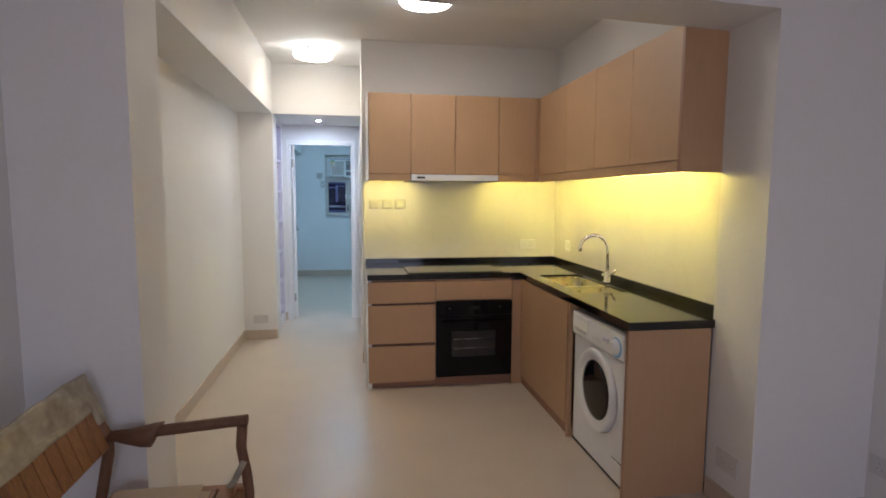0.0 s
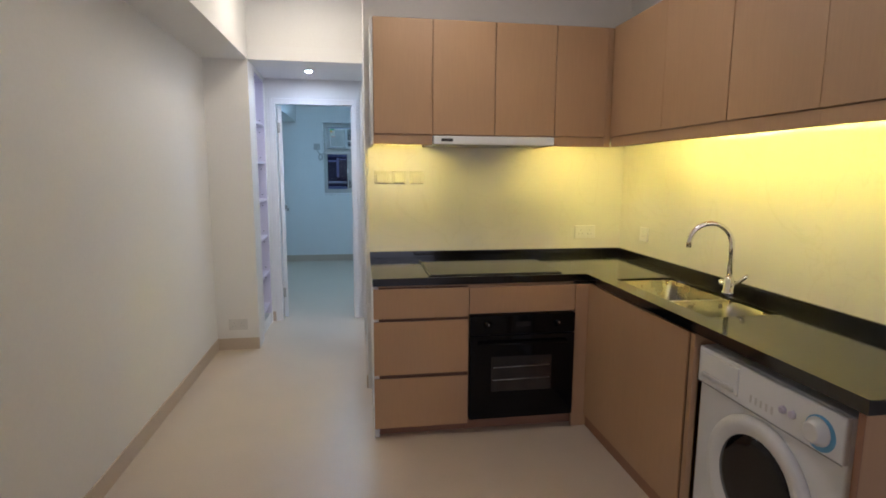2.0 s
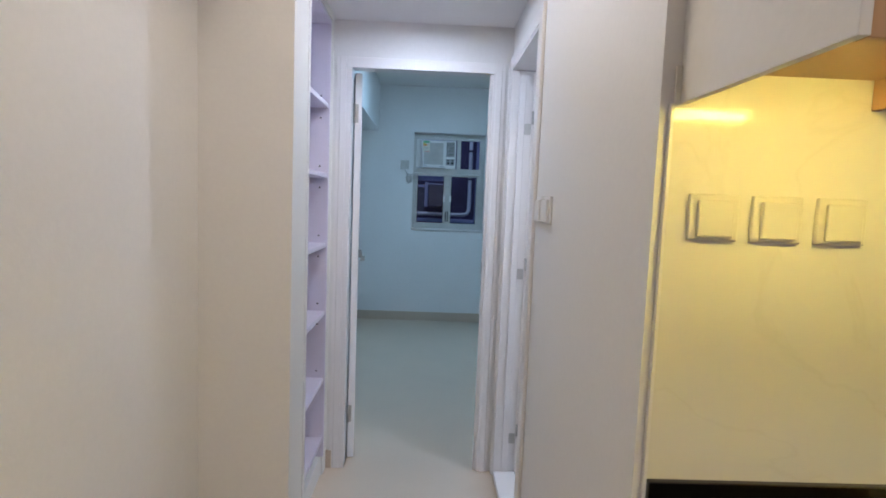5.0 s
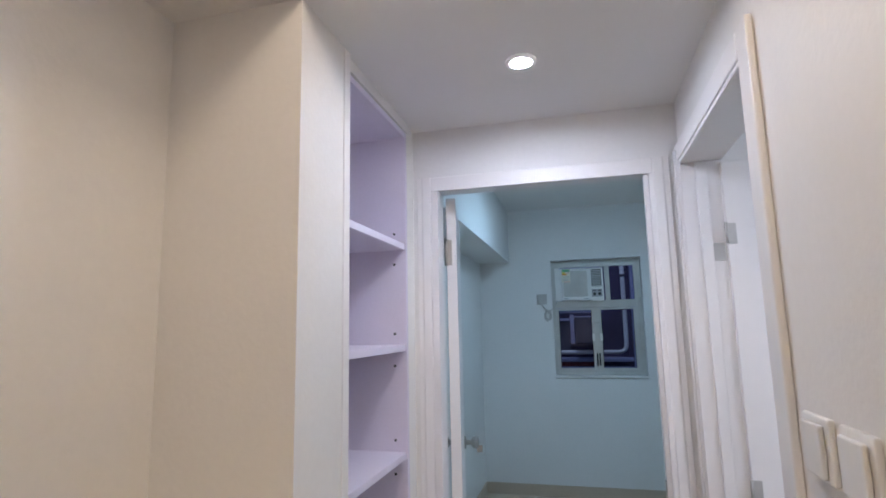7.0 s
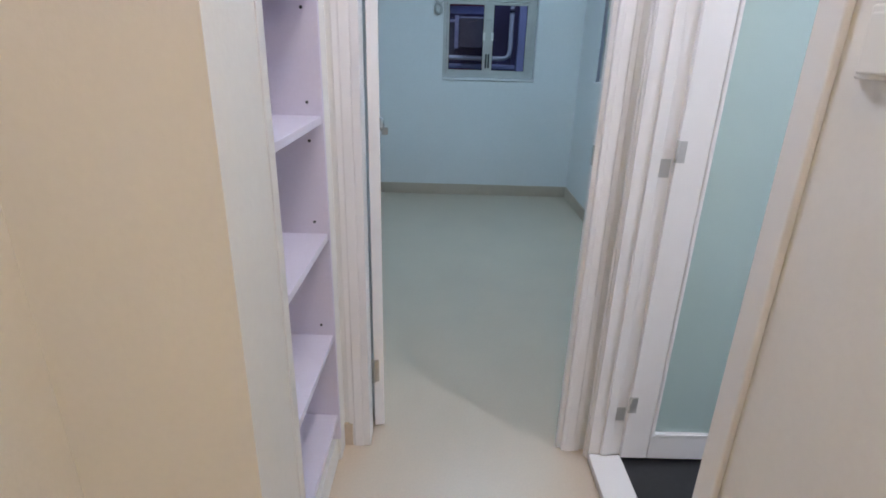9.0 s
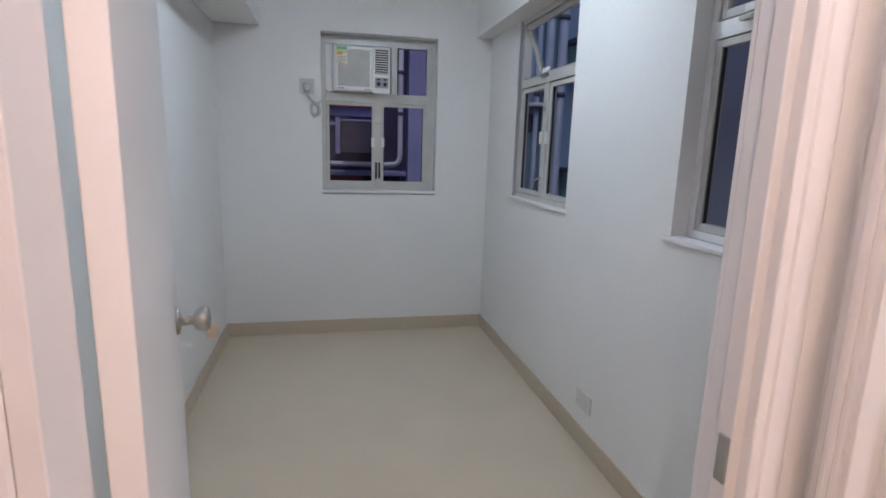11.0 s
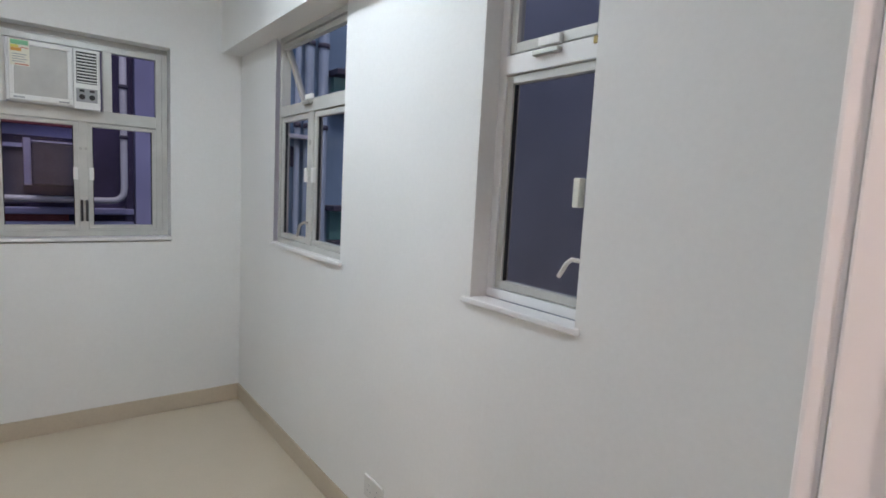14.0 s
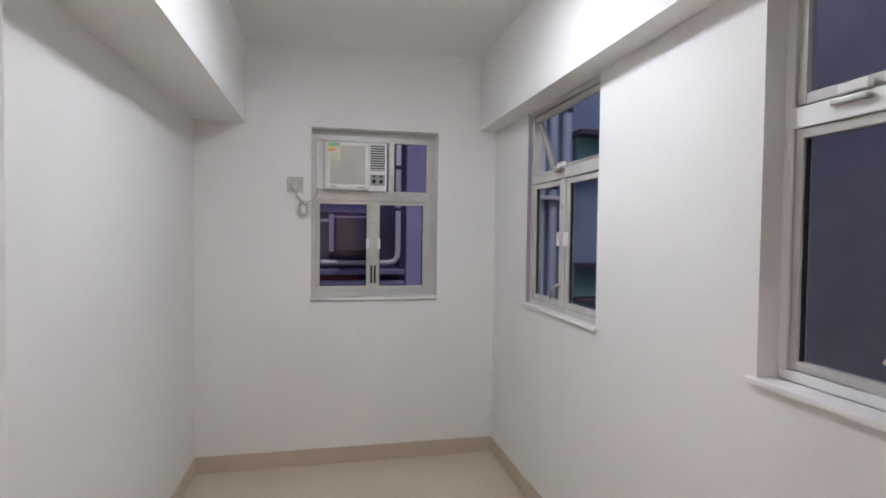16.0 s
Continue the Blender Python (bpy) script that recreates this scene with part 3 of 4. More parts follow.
# LED strips under the wall cabinets
LED = glow("yellow_led", (1.0, 0.77, 0.15), 350)
def led(name, x0, x1, y0, y1, step):
    s = thing(name, ((x0 + x1) / 2, (y0 + y1) / 2, UZ0), "glowing yellow LED strip under the wall cabinets", "LED strip")
    part("channel", box(x0 - 0.003, x1 + 0.003, y0 - 0.003, y1 + 0.003, UZ0 - 0.006, UZ0 - 0.0005), ALU, s)
    run = max(x1 - x0, y1 - y0)
    count = round(run / step)
    for k in range(count):
        u = (k + 0.5) / count * run
        cx, cy = (x0 + u, (y0 + y1) / 2) if x1 - x0 > y1 - y0 else ((x0 + x1) / 2, y0 + u)
        part("diode", box(cx - 0.0055, cx + 0.0055, cy - 0.0055, cy + 0.0055, UZ0 - 0.0105, UZ0 - 0.0065), LED, s, "glowing yellow diode")


led("led_strip", 0.345, 0.625, 4.379, 4.390, 0.022)
led("led_strip", 1.38, 1.66, 4.379, 4.390, 0.022)
led("led_strip", 1.717, 1.728, 2.53, 4.25, 0.04)

# marble-look splashback
def marble():
    m = mat("white_marble_panel", (0.78, 0.76, 0.70), 0.12, stain=0.03, stain_scale=3, rough_var=0.03)
    n, l = m.node_tree.nodes, m.node_tree.links
    b = n["Principled BSDF"]
    old = b.inputs["Base Color"].links[0].from_socket
    geo = n.new("ShaderNodeNewGeometry")
    tx = n.new("ShaderNodeTexNoise")
    tx.inputs["Scale"].default_value, tx.inputs["Detail"].default_value, tx.inputs["Distortion"].default_value = 2.2, 8, 1.4
    l.new(geo.outputs["Position"], tx.inputs["Vector"])
    ramp = n.new("ShaderNodeValToRGB")
    e = ramp.color_ramp.elements
    e[0].position, e[0].color = 0.485, (1, 1, 1, 1)
    e[1].position, e[1].color = 0.515, (1, 1, 1, 1)
    mid = e.new(0.5)
    mid.color = (0.962, 0.958, 0.945, 1)
    l.new(tx.outputs["Fac"], ramp.inputs[0])
    mx = n.new("ShaderNodeVectorMath")
    mx.operation = "MULTIPLY"
    l.new(old, mx.inputs[0])
    l.new(ramp.outputs[0], mx.inputs[1])
    l.new(mx.outputs[0], b.inputs["Base Color"])
    return m


MARBLE = marble()
structure("splashback_north", box(0.306, RIGHT - 0.007, BACK - 0.006, BACK - 0.0005, TOP1, UZ0 + 0.01), MARBLE, "glossy white marble splashback behind the hob", "splashback")
structure("splashback_east", box(RIGHT - 0.006, RIGHT - 0.0005, 2.455, BACK - 0.0065, TOP1, UZ0 + 0.01), MARBLE, "glossy white marble splashback behind the sink", "splashback")


structure("trim_splashback", box(0.299, 0.3055, BACK - 0.011, BACK - 0.0005, TOP1, PEL, b=0.001), WHITE_PLASTIC, "white edge trim beside the splashback", "trim")


# ---- switches and sockets ----
def plate(name, at, normal, w, h, label, category, rockers=1, kind="switch", material=None):
    """A wall plate centred at `at`, facing along `normal` (x or y axis)."""
    material = material or CREAM_PLASTIC
    t = thing(name, at, label, category)
    x, y, z = at
    nx, ny = normal

    def slab(du0, du1, dz0, dz1, d0, d1, b):
        if ny:
            ya, yb = sorted((y + ny * d0, y + ny * d1))
            return box(x + du0, x + du1, ya, yb, z + dz0, z + dz1, b=b)
        xa, xb = sorted((x + nx * d0, x + nx * d1))
        return box(xa, xb, y + du0, y + du1, z + dz0, z + dz1, b=b)

    part("plate", slab(-w / 2, w / 2, -h / 2, h / 2, 0.0, 0.009, 0.003), material, t)
    step = (w - 0.02) / rockers
    for i in range(rockers):
        u0 = -w / 2 + 0.01 + i * step
        if kind == "switch":
            part("rocker", slab(u0 + 0.002, u0 + step - 0.002, -h / 2 + 0.006, h / 2 - 0.010, 0.0095, 0.017, 0.003), material, t)
        else:
            for du, dz in ((0, 0.012), (-0.011, -0.012), (0.011, -0.012)):
                c = u0 + step / 2 + du
                part("slot", slab(c - 0.0025, c + 0.0025, dz - 0.003, dz + 0.003, 0.0088, 0.0094, 0), GREY_PLASTIC, t)
    return t


for x in (0.384, 0.492, 0.603):
    plate("light_switch", (x, BACK - 0.006, 1.367), (0, -1), 0.086, 0.078, "ivory switch on the splashback", "switch")
plate("double_socket", (1.727, BACK - 0.006, 1.013), (0, -1), 0.142, 0.086, "white double socket above the worktop", "socket", 2, "socket", WHITE_PLASTIC)
plate("wall_socket", (RIGHT - 0.006, 4.40, 1.028), (-1, 0), 0.09, 0.086, "white socket beside the sink", "socket", 1, "socket", WHITE_PLASTIC)
plate("double_socket", (-0.715, PIER_Y, 0.204), (0, -1), 0.142, 0.088, "white double socket low on the pier", "socket", 2, "socket", SOCKET)
plate("light_switch", (CORR_X, 5.62, 1.362), (-1, 0), 0.088, 0.088, "white switch beside the bathroom door", "switch", 1, "switch", WHITE_PLASTIC)
plate("light_switch", (CORR_X, 5.502, 1.362), (-1, 0), 0.088, 0.088, "white switch beside the bathroom door", "switch", 1, "switch", WHITE_PLASTIC)
plate("double_socket", (BX1, 8.13, 0.235), (-1, 0), 0.142, 0.088, "white double socket low on the bedroom wall", "socket", 2, "socket", SOCKET)
plate("wall_socket", (2.48, 2.08, 0.27), (-1, 0), 0.09, 0.088, "white socket low on the living room wall", "socket", 1, "socket", SOCKET)
plate("double_socket", (JAMB_X, 2.29, 0.225), (-1, 0), 0.142, 0.088, "white double socket low beside the end panel", "socket", 2, "socket", SOCKET)


# ---- ceiling lamps ----
RIM = glow("shade_rim", (1.0, 0.92, 0.80), 6.0)
RIM_COOL = glow("cool_shade_rim", (0.6, 0.92, 1.1), 4.0)
def ceiling_lamp(x, y, z, r, material, label, rim=RIM):
    t = thing("ceiling_lamp", (x, y, z), label, "ceiling lamp")
    part("base", lathe(bmesh.new(), (x, y, z), (0, 0, -1), [(0, r * 0.9), (0.022, r * 0.92), (0.024, r * 0.5)], 40), WHITE_METAL, t)
    part("shade", lathe(bmesh.new(), (x, y, z - 0.024), (0, 0, -1), [(0, r * 0.97), (0.004, r), (0.050, r), (0.052, r * 0.97)], 48), rim, t, "softly glowing drum side")
    part("diffuser", lathe(bmesh.new(), (x, y, z - 0.0765), (0, 0, -1), [(0, r * 0.965), (0.010, r * 0.94), (0.014, r * 0.8), (0.017, 0)], 48), material, t, "glowing white diffuser")
    for k in range(3):
        a = radians(20 + 120 * k)
        cx, cy = x + (r + 0.004) * math.cos(a), y + (r + 0.004) * math.sin(a)
        part("clip", box(cx - 0.012, cx + 0.012, cy - 0.012, cy + 0.012, z - 0.058, z - 0.028, b=0.003), CHROME, t, "chrome clip")
    return t


WARM = glow("warm_shade", (1.0, 0.85, 0.66), 31)
WARMER = glow("amber_white_shade", (1.0, 0.815, 0.585), 24)
COOL = glow("cool_shade", (0.56, 0.91, 1.17), 55)
ceiling_lamp(0.665, 3.58, HIGH, 0.165, WARM, "round flush ceiling lamp, lit, with chrome clips")
ceiling_lamp(-0.115, 5.02, HIGH, 0.165, WARMER, "round flush ceiling lamp, lit, with chrome clips")
ceiling_lamp(0.10, 8.26, BED_H, 0.155, COOL, "round flush ceiling lamp, lit cool white", RIM_COOL)

dl = thing("downlight", (-0.15, 6.045, LOW), "small recessed downlight, lit", "downlight")
part("rim", lathe(bmesh.new(), (-0.15, 6.045, LOW), (0, 0, -1), [(0, 0.040), (0.004, 0.040), (0.006, 0.036), (0.007, 0.031), (0.006, 0.027), (0.001, 0.0255)], 32), WHITE_METAL, dl)
SPOT = glow("spot_glow", (0.80, 0.88, 1.0), 820)
part("bulb", lathe(bmesh.new(), (-0.15, 6.045, LOW - 0.0015), (0, 0, -1), [(0, 0.024), (0.003, 0.0225), (0.0055, 0.0)], 28), SPOT, dl, "glowing bulb")

bd = thing("downlight", (1.25, 5.6, LOW), "small recessed bathroom downlight, lit", "downlight")
part("rim", lathe(bmesh.new(), (1.25, 5.6, LOW), (0, 0, -1), [(0, 0.07), (0.003, 0.069), (0.004, 0.058)], 32), WHITE_METAL, bd)
part("bulb", lathe(bmesh.new(), (1.25, 5.6, LOW - 0.0035), (0, 0, -1), [(0, 0.042), (0.004, 0.039), (0.007, 0.0)], 28), SPOT, bd, "glowing bulb")

# ---- bookshelf in the niche ----
shelf = thing("bookshelf", (-0.72, 6.1, 0.1), "built-in lilac bookshelf with six empty shelves", "bookshelf")
NX0, NX1, NY0, NY1 = LEFT - 0.018, -0.575, 5.851, 6.373
part("side_panel", box(NX0 + 0.012, NX1, NY0, NY0 + 0.018, 0.102, 2.188, b=0.001), LILAC, shelf)
part("side_panel", box(NX0 + 0.012, NX1, NY1 - 0.016, NY1, 0.102, 2.188, b=0.001), LILAC, shelf)
part("back_panel", box(NX0, NX0 + 0.01, NY0, NY1, 0.102, 2.188), LILAC, shelf)
part("top_panel", box(NX0 + 0.012, NX1, NY0 + 0.019, NY1 - 0.017, 2.17, 2.188, b=0.001), LILAC, shelf)
part("front_trim", box(PIER_X - 0.012, PIER_X + 0.003, NY0 - 0.003, NY0 + 0.03, 0.094, LOW - 0.001, b=0.002), GLOSS_WHITE, shelf, "white edge strip")
SHELF_Z = (1.81, 1.487, 1.161, 0.833, 0.502, 0.203)
for z in SHELF_Z:
    part("shelf", box(NX0 + 0.012, NX1 - 0.004, NY0 + 0.019, NY1 - 0.017, z - 0.02, z, b=0.0015), LILAC, shelf)
for z in SHELF_Z[:-1]:
    for dz in (-0.066, 0.034):
        part("peg_hole", rod((NX1 - 0.04, NY1 - 0.0165, z + dz), (NX1 - 0.04, NY1 - 0.0175, z + dz), 0.0042, seg=10), BLACK, shelf)

# ---- bedroom door ----
def moulding_strip(x_in, x_out, yf, z0, z1):
    """A moulded upright board on a wall facing -y, from its inner to its outer edge."""
    w = x_out - x_in
    rows = ((0, 0), (0, 0.010), (0.07, 0.012), (0.55, 0.012), (0.66, 0.0085), (0.96, 0.0085), (1, 0.006), (1, 0))
    b = bmesh.new()
    low = [b.verts.new((x_in + w * u, yf - d, z0)) for u, d in rows]
    top = [b.verts.new((v.co.x, v.co.y, z1)) for v in low]
    for k in range(len(rows)):
        q = (k + 1) % len(rows)
        b.faces.new((low[k], low[q], top[q], top[k]))
    b.faces.new(low)
    b.faces.new(top[::-1])
    return b


def casing(parent, x0, x1, z1, yf):
    """Moulded architrave round a doorway in a wall facing -y."""
    w = 0.05
    part("architrave", moulding_strip(x0, x0 - w, yf, 0, z1 + w), GLOSS_WHITE, parent)
    part("architrave", moulding_strip(x1, x1 + w, yf, 0, z1 + w), GLOSS_WHITE, parent)
    part("architrave", box(x0 + 0.0005, x1 - 0.0005, yf - 0.012, yf, z1, z1 + w, b=0.003), GLOSS_WHITE, parent)


d1 = tagged(thing("door_1", (-0.13, 6.5, 0), "white moulded door frame of the bedroom", "door frame"), kind="structure")
casing(d1, -0.513, 0.205, 2.0, DOOR_Y0)
part("jamb", box(-0.5125, -0.489, DOOR_Y0 - 0.01, DOOR_Y1 - 0.001, 0, 2.03, b=0.002), GLOSS_WHITE, d1)
part("jamb", box(0.192, 0.2155, DOOR_Y0 - 0.01, DOOR_Y1 - 0.001, 0, 2.03, b=0.002), GLOSS_WHITE, d1)
part("head_jamb", box(-0.4885, 0.1915, DOOR_Y0 - 0.01, DOOR_Y1 + 0.004, 2.003, 2.03, b=0.002), GLOSS_WHITE, d1)
part("stop", box(0.178, 0.1925, DOOR_Y0 + 0.004, DOOR_Y0 + 0.03, 0, 2.0, b=0.002), GLOSS_WHITE, d1)
part("strike_plate", box(0.1755, 0.179, DOOR_Y0 + 0.006, DOOR_Y0 + 0.022, 1.027, 1.084, b=0.0008), STEEL, d1, "steel strike plate")

for x0, x1 in ((-0.57, -0.494), (0.197, 0.262)):
    part("architrave", box(x0, x1, DOOR_Y1, DOOR_Y1 + 0.013, 0, 2.07, b=0.003), GLOSS_WHITE, d1)
part("architrave", box(-0.4935, 0.1965, DOOR_Y1, DOOR_Y1 + 0.013, 2.01, 2.07, b=0.003), GLOSS_WHITE, d1)
leaf = thing("bedroom_door", (-0.452, 6.545, 0), "white painted bedroom door, open against the wall", "door")
part("leaf", box(-0.484, -0.449, 6.548, 7.19, 0.01, 1.998, b=0.002), GLOSS_WHITE, leaf)
for z in (0.25, 1.80):
    h = part("hinge", box(-0.4845, -0.466, 6.5445, 6.5475, z - 0.045, z + 0.045, b=0.0006), STEEL, leaf, "steel butt hinge")
    part("pin", rod((-0.486, 6.543, z - 0.047), (-0.486, 6.543, z + 0.047), 0.005, seg=10), STEEL, h)
for s, x in ((1, -0.449), (-1, -0.484)):
    k = part("knob", lathe(bmesh.new(), (x, 7.125, 1.035), (s, 0, 0), [(0, 0.028), (0.006, 0.027), (0.009, 0.011), (0.03, 0.010), (0.036, 0.022), (0.052, 0.027), (0.062, 0.022), (0.065, 0.0)], 28), STEEL, leaf, "satin steel knob")
part("latch", box(-0.483, -0.461, 7.1895, 7.1915, 0.99, 1.07), STEEL, leaf)
part("key", box(-0.395, -0.37, 7.123, 7.127, 0.992, 1.022, b=0.001), STEEL, leaf, "small hanging key")
leaf.rotation_euler = (0, 0, radians(11.5))

# ---- bathroom door ----
d2 = tagged(thing("door_2", (CORR_X, 6.1, 0), "white moulded door frame of the bathroom", "door frame"), kind="structure")
for a, b in ((5.705, 5.766), (6.409, 6.442)):
    part("architrave", box(CORR_X - 0.014, CORR_X, a, b, 0, 2.075, b=0.004), GLOSS_WHITE, d2)
part("architrave", box(CORR_X - 0.014, CORR_X, 5.767, 6.408, 2.02, 2.075, b=0.004), GLOSS_WHITE, d2)
part("moulding", box(CORR_X - 0.021, CORR_X - 0.013, 6.416, 6.428, 0, 2.06, b=0.004), GLOSS_WHITE, d2)
part("jamb", box(CORR_X - 0.01, CORR_X + 0.104, 5.7555, 5.77, 0.031, 2.024, b=0.002), GLOSS_WHITE, d2)
part("jamb", box(CORR_X - 0.01, CORR_X + 0.104, 6.402, 6.4145, 0.031, 2.024, b=0.002), GLOSS_WHITE, d2)
part("head_jamb", box(CORR_X - 0.01, CORR_X + 0.104, 5.7705, 6.4015, 2.01, 2.0245, b=0.002), GLOSS_WHITE, d2)
part("stop", box(CORR_X + 0.03, CORR_X + 0.06, 6.391, 6.403, 0.031, 2.009, b=0.002), GLOSS_WHITE, d2)

HINGE = mat("satin_hinge_steel", (0.55, 0.54, 0.52), 0.4, metal=0.6, stain=0.06, stain_scale=20)
FROST = mat("frosted_glass", (0.42, 0.54, 0.515), 0.2, stain=0.04, stain_scale=3, coat=0.4)
bl = thing("bathroom_door", (0.70, 6.40, 0.03), "white bathroom door with a frosted glass panel, open", "door")
L0, L1, LY0, LY1 = 0.382, 1.01, 6.385, 6.421
part("stile", box(L0, L0 + 0.088, LY0, LY1, 0.03, 2.0, b=0.003), GLOSS_WHITE, bl)
part("stile", box(L1 - 0.1, L1, LY0, LY1, 0.03, 2.0, b=0.003), GLOSS_WHITE, bl)
part("rail", box(L0 + 0.089, L1 - 0.101, LY0, LY1, 0.03, 0.125, b=0.003), GLOSS_WHITE, bl)
part("rail", box(L0 + 0.089, L1 - 0.101, LY0, LY1, 1.905, 2.0, b=0.003), GLOSS_WHITE, bl)
part("glass", box(L0 + 0.083, L1 - 0.095, LY0 + 0.013, LY0 + 0.021, 0.12, 1.91), FROST, bl, "pale green frosted glass")
for a, b, c, d in ((L0 + 0.089, L0 + 0.1, 0.126, 1.904), (L1 - 0.112, L1 - 0.101, 0.126, 1.904)):
    part("bead", box(a, b, LY0 - 0.004, LY0 + 0.012, c, d, b=0.003), GLOSS_WHITE, bl)
part("bead", box(L0 + 0.101, L1 - 0.113, LY0 - 0.004, LY0 + 0.012, 0.126, 0.137, b=0.003), GLOSS_WHITE, bl)
for z in (0.225, 1.062, 1.762):
    h = part("hinge", box(L0 + 0.001, L0 + 0.024, LY0 - 0.0025, LY0 + 0.0005, z - 0.005, z + 0.055, b=0.0006), HINGE, bl, "satin steel hinge plate")
    part("jamb_plate", box(CORR_X + 0.058, CORR_X + 0.092, 6.3995, 6.4022, z - 0.05, z + 0.002, b=0.0006), HINGE, h)
    part("pin", rod((L0 - 0.002, LY0 - 0.004, z - 0.002), (L0 - 0.002, LY0 - 0.004, z + 0.057), 0.0042, seg=10), HINGE, h)
part("handle", tube(bmesh.new(), [(L1 - 0.04, LY0, 1.0), (L1 - 0.04, LY0 - 0.045, 1.0), (L1 - 0.14, LY0 - 0.05, 1.0)], 0.008), CHROME, bl, "chrome lever handle")

# ---- windows ----
def glass():
    m = bpy.data.materials.new("window_glass")
    m.use_nodes = True
    n, l = m.node_tree.nodes, m.node_tree.links
    n.remove(n["Principled BSDF"])
    tr = n.new("ShaderNodeBsdfTransparent")
    tr.inputs[0].default_value = (0.80, 0.84, 0.88, 1)
    gl = n.new("ShaderNodeBsdfGlossy")
    gl.inputs["Roughness"].default_value = 0.03
    lw = n.new("ShaderNodeLayerWeight")
    lw.inputs["Blend"].default_value = 0.25
    fr = n.new("ShaderNodeMath")
    fr.operation = "MULTIPLY_ADD"
    fr.inputs[1].default_value, fr.inputs[2].default_value = 0.05, 0.004
    l.new(lw.outputs["Facing"], fr.inputs[0])
    mx = n.new("ShaderNodeMixShader")
    l.new(fr.outputs[0], mx.inputs[0])
    l.new(tr.outputs[0], mx.inputs[1])
    l.new(gl.outputs[0], mx.inputs[2])
    l.new(mx.outputs[0], n["Material Output"].inputs[0])
    return m


GLASS = glass()


class Facing:
    """Builds boxes in a wall: u along it, d outwards from its inner face, z up."""

    def __init__(self, axis, face):
        self.axis, self.face = axis, face

    def box(self, u0, u1, d0, d1, z0, z1, b=0.0):
        if self.axis == "y":
            return box(u0, u1, self.face + d0, self.face + d1, z0, z1, b=b)
        return box(self.face + d0, self.face + d1, u0, u1, z0, z1, b=b)

    def at(self, u, d, z):
        return (u, self.face + d, z) if self.axis == "y" else (self.face + d, u, z)


def frame_bars(f, parent, name, u0, u1, z0, z1, w, d0, d1, material=None, b=0.002):
    material = material or ALU
    part(name, f.box(u0, u1, d0, d1, z0, z0 + w, b), material, parent)
    part(name, f.box(u0, u1, d0, d1, z1 - w, z1, b), material, parent)
    part(name, f.box(u0, u0 + w, d0, d1, z0 + w, z1 - w, b), material, parent)
    part(name, f.box(u1 - w, u1, d0, d1, z0 + w, z1 - w, b), material, parent)


def sash(f, win, u0, u1, z0, z1, d, w=0.026):
    s = part("sash", f.box(u0, u0 + w, d, d + 0.03, z0, z1, 0.002), ALU, win)
    part("sash_bar", f.box(u1 - w, u1, d, d + 0.03, z0, z1, 0.002), ALU, s)
    part("sash_bar", f.box(u0 + w, u1 - w, d, d + 0.03, z0, z0 + w, 0.002), ALU, s)
    part("sash_bar", f.box(u0 + w, u1 - w, d, d + 0.03, z1 - w, z1, 0.002), ALU, s)
    part("gasket", f.box(u0 + w, u0 + w + 0.004, d + 0.008, d + 0.02, z0 + w, z1 - w), GASKET, s)
    part("gasket", f.box(u1 - w - 0.004, u1 - w, d + 0.008, d + 0.02, z0 + w, z1 - w), GASKET, s)
    p = part("pane", f.box(u0 + w, u1 - w, d + 0.012, d + 0.017, z0 + w, z1 - w), GLASS, s)
    p.visible_shadow = False
    return s


def sill(f, win, u0, u1, z, deep=0.06):
    part("window_sill", f.box(u0 - 0.008, u1 + 0.008, -0.014, deep, z - 0.018, z, 0.004), GLOSS_WHITE, win, "white painted window sill")


# window with the air conditioner
f1 = Facing("y", BY1)
w1 = tagged(thing("window_1", f1.at(0.18, 0.08, W1[2]), "white aluminium window with two casements", "window"), kind="structure")
D = 0.095
frame_bars(f1, w1, "window_frame", W1[0], W1[1], W1[2] + 0.025, W1[3], 0.03, D, D + 0.05)
part("frame_lining", f1.box(W1[1] - 0.060, W1[1] - 0.0302, D + 0.003, D + 0.047, W1[2] + 0.0552, W1[3] - 0.0302, 0.002), ALU, w1)
part("frame_lining", f1.box(W1[0] + 0.0302, W1[1] - 0.0602, D + 0.003, D + 0.047, W1[3] - 0.064, W1[3] - 0.0302, 0.002), ALU, w1)
sill(f1, w1, W1[0], W1[1], W1[2] + 0.025, D + 0.002)
part("filler_panel", f1.box(W1[0] + 0.031, -0.217, D + 0.01, D + 0.022, 1.763, W1[3] - 0.065), WHITE_PLASTIC, w1, "white filler beside the air conditioner")
TRZ, TRX = 1.718, 0.22
part("transom", f1.box(W1[0] + 0.03, W1[1] - 0.0602, D - 0.004, D + 0.046, TRZ - 0.024, TRZ + 0.042, 0.003), ALU, w1)
MU = 0.1025
part("mullion", f1.box(MU - 0.022, MU + 0.022, D - 0.002, D + 0.046, W1[2] + 0.055, TRZ - 0.0242, 0.003), ALU, w1)
part("mullion", f1.box(TRX - 0.022, TRX + 0.022, D - 0.002, D + 0.046, TRZ + 0.0422, W1[3] - 0.0642, 0.003), ALU, w1)
sash(f1, w1, W1[0] + 0.032, MU - 0.022, W1[2] + 0.066, TRZ - 0.0262, D + 0.004, 0.021)
sash(f1, w1, MU + 0.022, W1[1] - 0.0602, W1[2] + 0.066, TRZ - 0.0262, D + 0.004, 0.021)
part("bottom_bead", f1.box(W1[0] + 0.0302, W1[1] - 0.0602, D + 0.006, D + 0.04, W1[2] + 0.0552, W1[2] + 0.0655, 0.002), ALU, w1)
